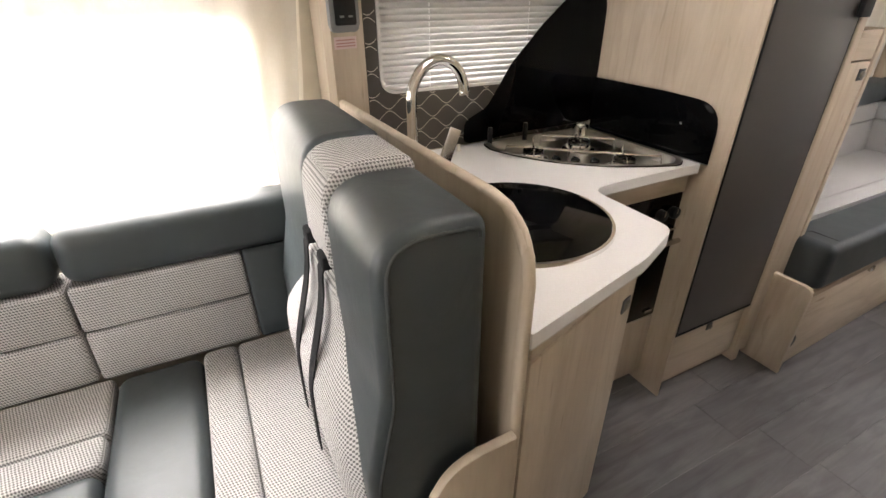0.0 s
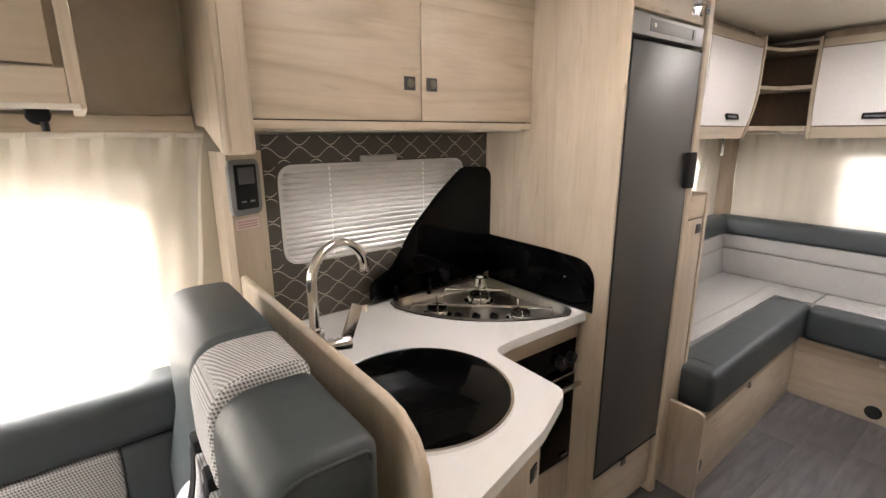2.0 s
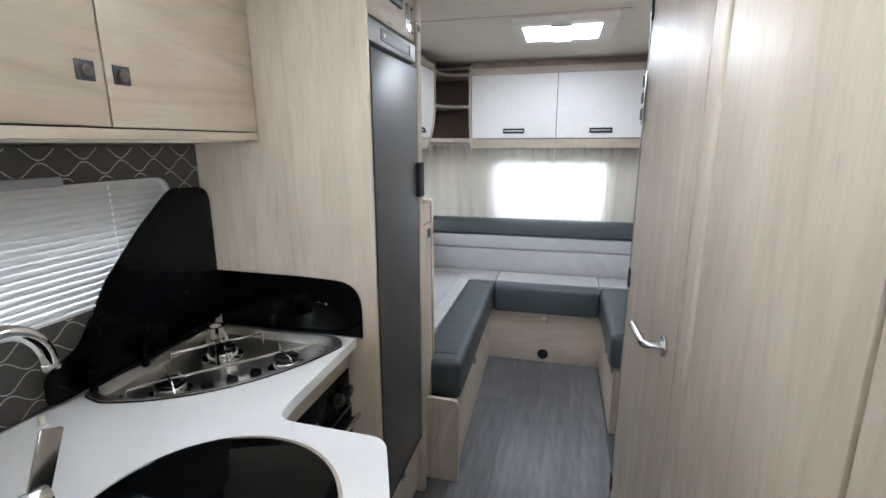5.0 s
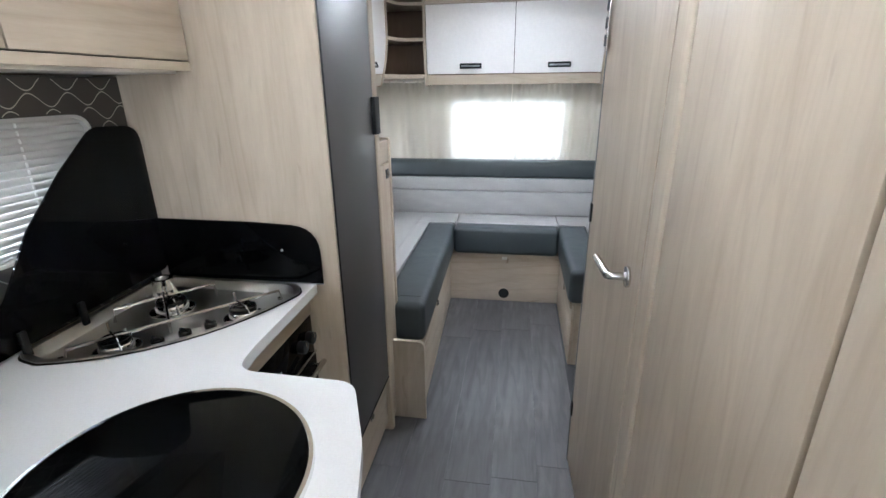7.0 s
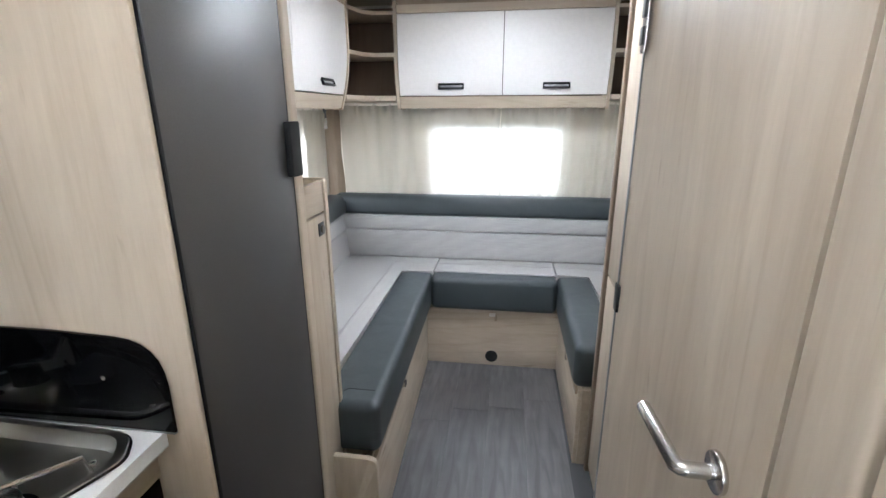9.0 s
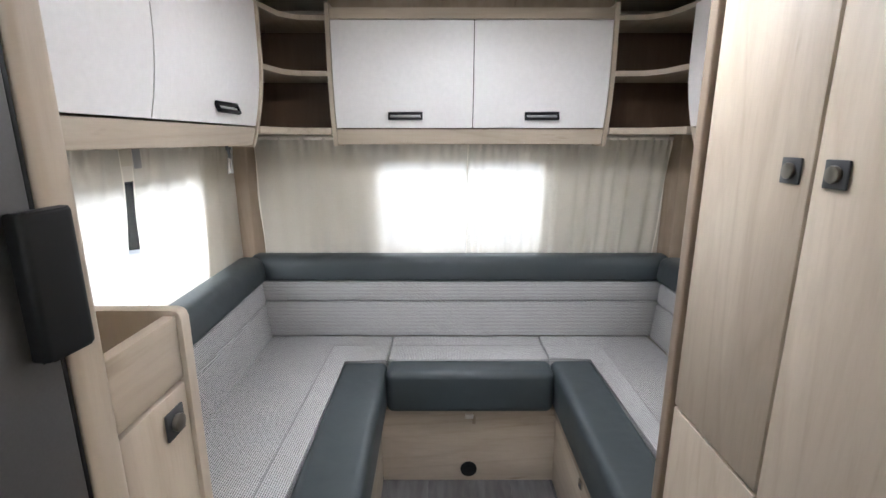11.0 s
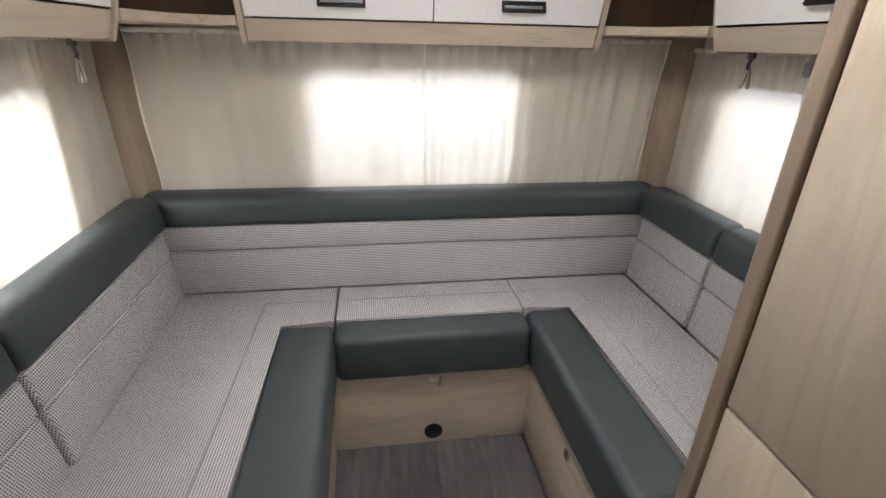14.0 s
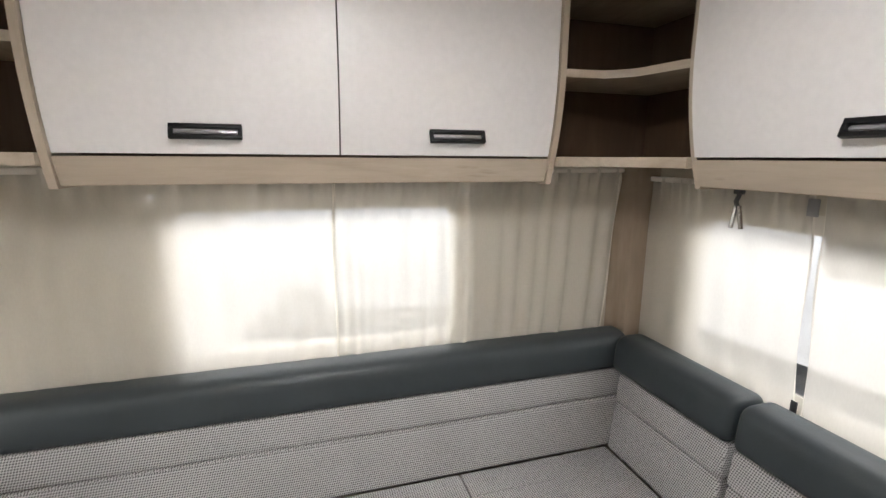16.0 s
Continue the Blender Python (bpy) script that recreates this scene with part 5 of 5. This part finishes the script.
def seat_back():
    """The belted forward-facing bench back: two grey bolsters and a woven middle."""
    def bolster(front, top):
        return rounded([(front - 0.034, 0.470, 0), (front - 0.034, 0.68, 0.20), (front, 0.84, 0.20), (front, top, 0.085), (0.646, top - 0.004, 0.030), (0.646, 0.470, 0)])

    sb = thing("belted_seat_back", (0.56, 1.25, 0.47), "grey leatherette and woven belted seat back", "seat back")
    near = bolster(0.484, 1.110)
    part("side_bolster", pillow(near, "y", 0.872, 1.102, 0.020), LEATHER, sb, "grey leatherette bolster")
    part("centre_headrest", pillow(rounded([(0.482, 0.930, 0.03), (0.482, 1.122, 0.095), (0.646, 1.120, 0.030), (0.646, 0.930, 0.0)]), "y", 1.1035, 1.2605, 0.010), CHECK, sb, "woven headrest middle")
    far = bolster(0.486, 1.128)
    part("far_bolster", pillow(far, "y", 1.262, 1.630, 0.020), LEATHER, sb, "grey leatherette bolster")
    part("belt_recess", box(0.500, 0.652, 1.1025, 1.2615, 0.470, 0.935, 0.02, 3), SIDE_LEATHER, sb, "dark recess behind the belts")
    part("woven_front", woven_lumbar(), CHECK, sb, "woven backrest front")
    for y, foot in ((1.247, 0.05), (1.135, 0.03)):
        line = [(0.510, y, 0.985), (0.484, y, 0.960)]
        line += [(0.470 - 0.052 * ease(0.93, 0.62, z), y + foot * (0.945 - z) / 0.47, z) for z in (0.93 - 0.045 * k for k in range(11))]
        part("belt", ribbon(line, 0.017), BELT, sb, "black seat belt")
        part("belt_guide", box(0.4715, 0.512, y - 0.021, y + 0.021, 0.935, 0.962, 0.006), BELT, sb)
    for line, y in ((near, 0.8726), (far, 1.2626)):
        seam = [(p.x, y, p.y) for p in inset(line, 0.016) if p.y > 0.50]
        part("piping", tube(seam, 0.0030, 8), SEAM, sb, "dark stitched piping")
    return sb


seat_back()
bm_seat = thing("dinette_cushion", (0.2, 1.2, 0.30), "woven seat cushion with grey front roll", "seat cushion")
part("front_roll", box(-0.005, 0.200, 0.862, 1.628, 0.31, 0.472, 0.035, 5), LEATHER, bm_seat, "grey leatherette front roll")
part("woven_front", box(0.2005, 0.290, 0.862, 1.628, 0.31, 0.474, 0.020, 4), CHECK, bm_seat)
part("woven_top", box(0.2905, 0.488, 0.862, 1.628, 0.31, 0.470, 0.016, 4), CHECK, bm_seat)
sofa_seat = thing("sofa_cushion", (-0.5, 1.45, 0.30), "woven side sofa seat with grey front roll", "seat cushion")
part("front_roll", box(-0.95, -0.010, 1.150, 1.335, 0.31, 0.470, 0.035, 5), LEATHER, sofa_seat, "grey leatherette front roll")
part("woven_front", box(-0.95, -0.010, 1.3355, 1.435, 0.31, 0.470, 0.018, 4), CHECK, sofa_seat)
part("woven_top", box(-0.95, -0.010, 1.4355, 1.636, 0.31, 0.468, 0.016, 4), CHECK, sofa_seat)
base = thing("bench_base", (-0.2, 1.3, 0), "pale oak base under the dinette seats", "bench base")
part("body", box(0.03, 0.69, 0.856, 1.80, 0.0, 0.306), WOOD_X, base, flat=True)
part("body", box(-0.95, 0.028, 1.20, 1.80, 0.0, 0.306), WOOD_X, base, flat=True)


def sofa_back(x0, x1, wing_w, label):
    sb = thing("sofa_back_cushion", ((x0 + x1) / 2, 1.72, 0.45), label, "sofa cushion", "dinette back cushions")
    lean = slanted(0.10, 0.46, "y", 1)
    part("lower_panel", box(x0, x1 - wing_w, 1.640, 1.755, 0.455, 0.600, 0.014, 3, move=lean), CHECK, sb, "grey woven fabric panel")
    part("upper_panel", box(x0, x1 - wing_w, 1.640, 1.755, 0.602, 0.728, 0.012, 3, move=lean), CHECK, sb, "grey woven fabric panel")
    part("top_roll", box(x0, x1 - wing_w if wing_w == 0 else x1, 1.630, 1.765, 0.7285, 0.872, 0.045, 6, move=lean), LEATHER, sb, "grey leatherette roll")
    if wing_w:
        part("wing", box(x1 - wing_w + 0.001, x1, 1.636, 1.755, 0.455, 0.735, 0.014, 3, move=lean), LEATHER, sb, "grey leatherette end")
    return sb


sofa_back(-0.040, 0.560, 0.200, "woven back cushion with grey roll by the window")
sofa_back(-0.95, -0.046, 0, "long woven back cushion with grey roll by the window")
rail = thing("curtain_rail", (0.0, 1.83, 1.48), "pale oak pelmet rail above the dinette curtain", "pelmet")
part("rail", box(-1.2, 0.638, 1.806, 1.858, 1.484, 1.524, 0.004), WOOD_X, rail)
soft = thing("wall_lining", (0.0, 1.85, 1.53), "beige soft wall lining above the dinette window", "wall lining")
part("board", box(-1.2, 0.638, 1.846, 1.858, 1.525, 2.018), FABRIC_WALL, soft, flat=True)
part("edge_bead", tube([(-1.2, 1.843, 1.528), (0.638, 1.843, 1.528)], 0.0035, 8), FABRIC_WALL, soft)
dl = thing("dinette_locker", (-0.3, 1.65, 1.52), "pale oak overhead locker above the dinette", "overhead locker")
part("body", box(-1.2, 0.392, 1.475, 1.845, 1.532, 2.018), WOOD_X, dl, flat=True)
part("cheek", prism(rounded([(1.440, 1.520, 0.01), (1.440, 2.018, 0), (1.845, 2.018, 0), (1.845, 1.520, 0.0)]), "x", 0.393, 0.413, 0.002), WOOD_Z, dl)
part("door", box(-0.6, 0.378, 1.452, 1.474, 1.592, 2.0, 0.002), WOOD_X, dl)
part("bottom_rail", box(-1.2, 0.392, 1.447, 1.474, 1.522, 1.586, 0.002), WOOD_X, dl)
part("light_strip", box(-1.2, 0.405, 1.436, 1.446, 1.520, 1.530, 0.002), FRAME_WHITE, dl, "pale plastic edge strip")
spot = thing("spot_lamp", (0.345, 1.47, 1.50), "small black spot lamp under the locker", "spot lamp")
part("mount", cyl((0.345, 1.477, 1.519), "z", 0.009, 0.012, 20, 0.002), BLACK, spot)
part("head", cyl((0.345, 1.466, 1.513), (0.1, -1.0, -0.35), 0.018, 0.018, 28, 0.005), BLACK, spot)
part("switch", cyl((0.352, 1.462, 1.492), "z", 0.006, 0.016, 14, 0.002), BLACK, spot)

# ---- parked vehicles in the yard ----


def parked_vehicle(at, turn_deg, tall=1.0):
    """A white parked van, or a car when tall is small, seen as a pale shape through the curtains."""
    if tall < 0.8:
        van = thing("parked_car", (0, 0, -0.70), "white parked car on the gravel", "car")
    else:
        van = thing("parked_van", (0, 0, -0.70), "white parked camper van on the gravel", "van", "parked vans")
    body = rounded([(-2.6, -0.35, 0.1), (2.5, -0.35, 0.1), (2.65, 0.25, 0.2), (1.75, 0.45, 0.2), (1.25, 1.45, 0.25), (-2.6, 1.65, 0.25)])
    low = lambda v: (v.x, v.y, -0.35 + (v.z + 0.35) * tall)
    part("body", prism(body, "y", -0.95, 0.95, 0.06, move=low), OUT_WHITE, van)
    side_glass = rounded([(1.60, 0.52, 0.05), (1.22, 1.30, 0.05), (0.45, 1.32, 0.08), (0.45, 0.52, 0.08)])
    for y in (-0.965, 0.955):
        part("side_window", prism(side_glass, "y", y, y + 0.01, move=low), BLACK_GLASS, van)
    slope = Vector((1.25 - 1.75, 0, 1.45 - 0.45)).normalized()
    out = Vector((slope.z, 0, -slope.x))
    foot = Vector((1.735, 0, 0.47))

    def screen(u0, u1, y0, y1, lift, deep):
        bm = bmesh.new()
        box(u0, u1, y0, y1, lift, lift + deep, 0.02, 2, bm=bm, move=lambda v: low(foot + slope * v.x + Vector((0, v.y, 0)) + out * v.z))
        return bm

    glass = part("windscreen", screen(0.06, 0.92, -0.8, 0.8, -0.02, 0.04), BLACK_GLASS, van)
    part("label", screen(0.12, 0.26, -0.42, 0.02, 0.021, 0.004), YELLOW, glass, "yellow windscreen label")
    for z in (-0.16, -0.08, 0.0, 0.08):
        part("grille_bar", box(2.60, 2.70, -0.55, 0.55, z - 0.025, z + 0.025, 0.01), BLACK, van)
    for y in (-0.75, 0.75):
        part("headlight", box(2.52, 2.665, y - 0.14, y + 0.14, 0.02, 0.17, 0.03), GREY, van)
    for x in (-1.7, 1.75):
        for y in (-0.88, 0.88):
            w = part("wheel", cyl((x, y, -0.37), "y", 0.33, 0.2, 32, 0.03), RUBBER, van)
            part("hubcap", cyl((x, y + (0.1 if y > 0 else -0.1), -0.37), "y", 0.19, 0.02, 24), GREY, w)
    van.matrix_basis = Matrix.Translation((at[0], at[1], -0.70)) @ Matrix.Rotation(radians(turn_deg), 4, "Z")
    return van


parked_vehicle((9.0, -0.9, 0), 262, 0.56)
first_van = parked_vehicle((0, 0, 0), 0)
first_van.matrix_basis = Matrix.Translation((6.9, 4.75, -0.70)) @ Matrix.Rotation(radians(217), 4, "Z")
copy_thing(first_van, Matrix.Translation((6.0, -4.4, -0.70)) @ Matrix.Rotation(radians(-172), 4, "Z"))

# ---- floor planks ----
widths, rnd = 0.178, random.Random(5)
plank_mesh = {}
y = 0.40
while y < 1.30:
    x = 0.05 - rnd.uniform(0, 0.7)
    while x < 3.48:
        length = 1.18
        x0, x1 = max(x, 0.0), min(x + length, 3.50)
        if x1 - x0 > 0.05:
            key = round(x1 - x0, 4)
            if key not in plank_mesh:
                pm = box(0, x1 - x0 - 0.0012, 0, widths - 0.0012, -0.003, 0.0, 0.0005, 1)
                plank_mesh[key] = mesh_of("plank", pm, PLANK)
            ob = new("plank", plank_mesh[key])
            ob.parent = floor
            ob.location = (x0, y, 0)
        x += length
    y += widths
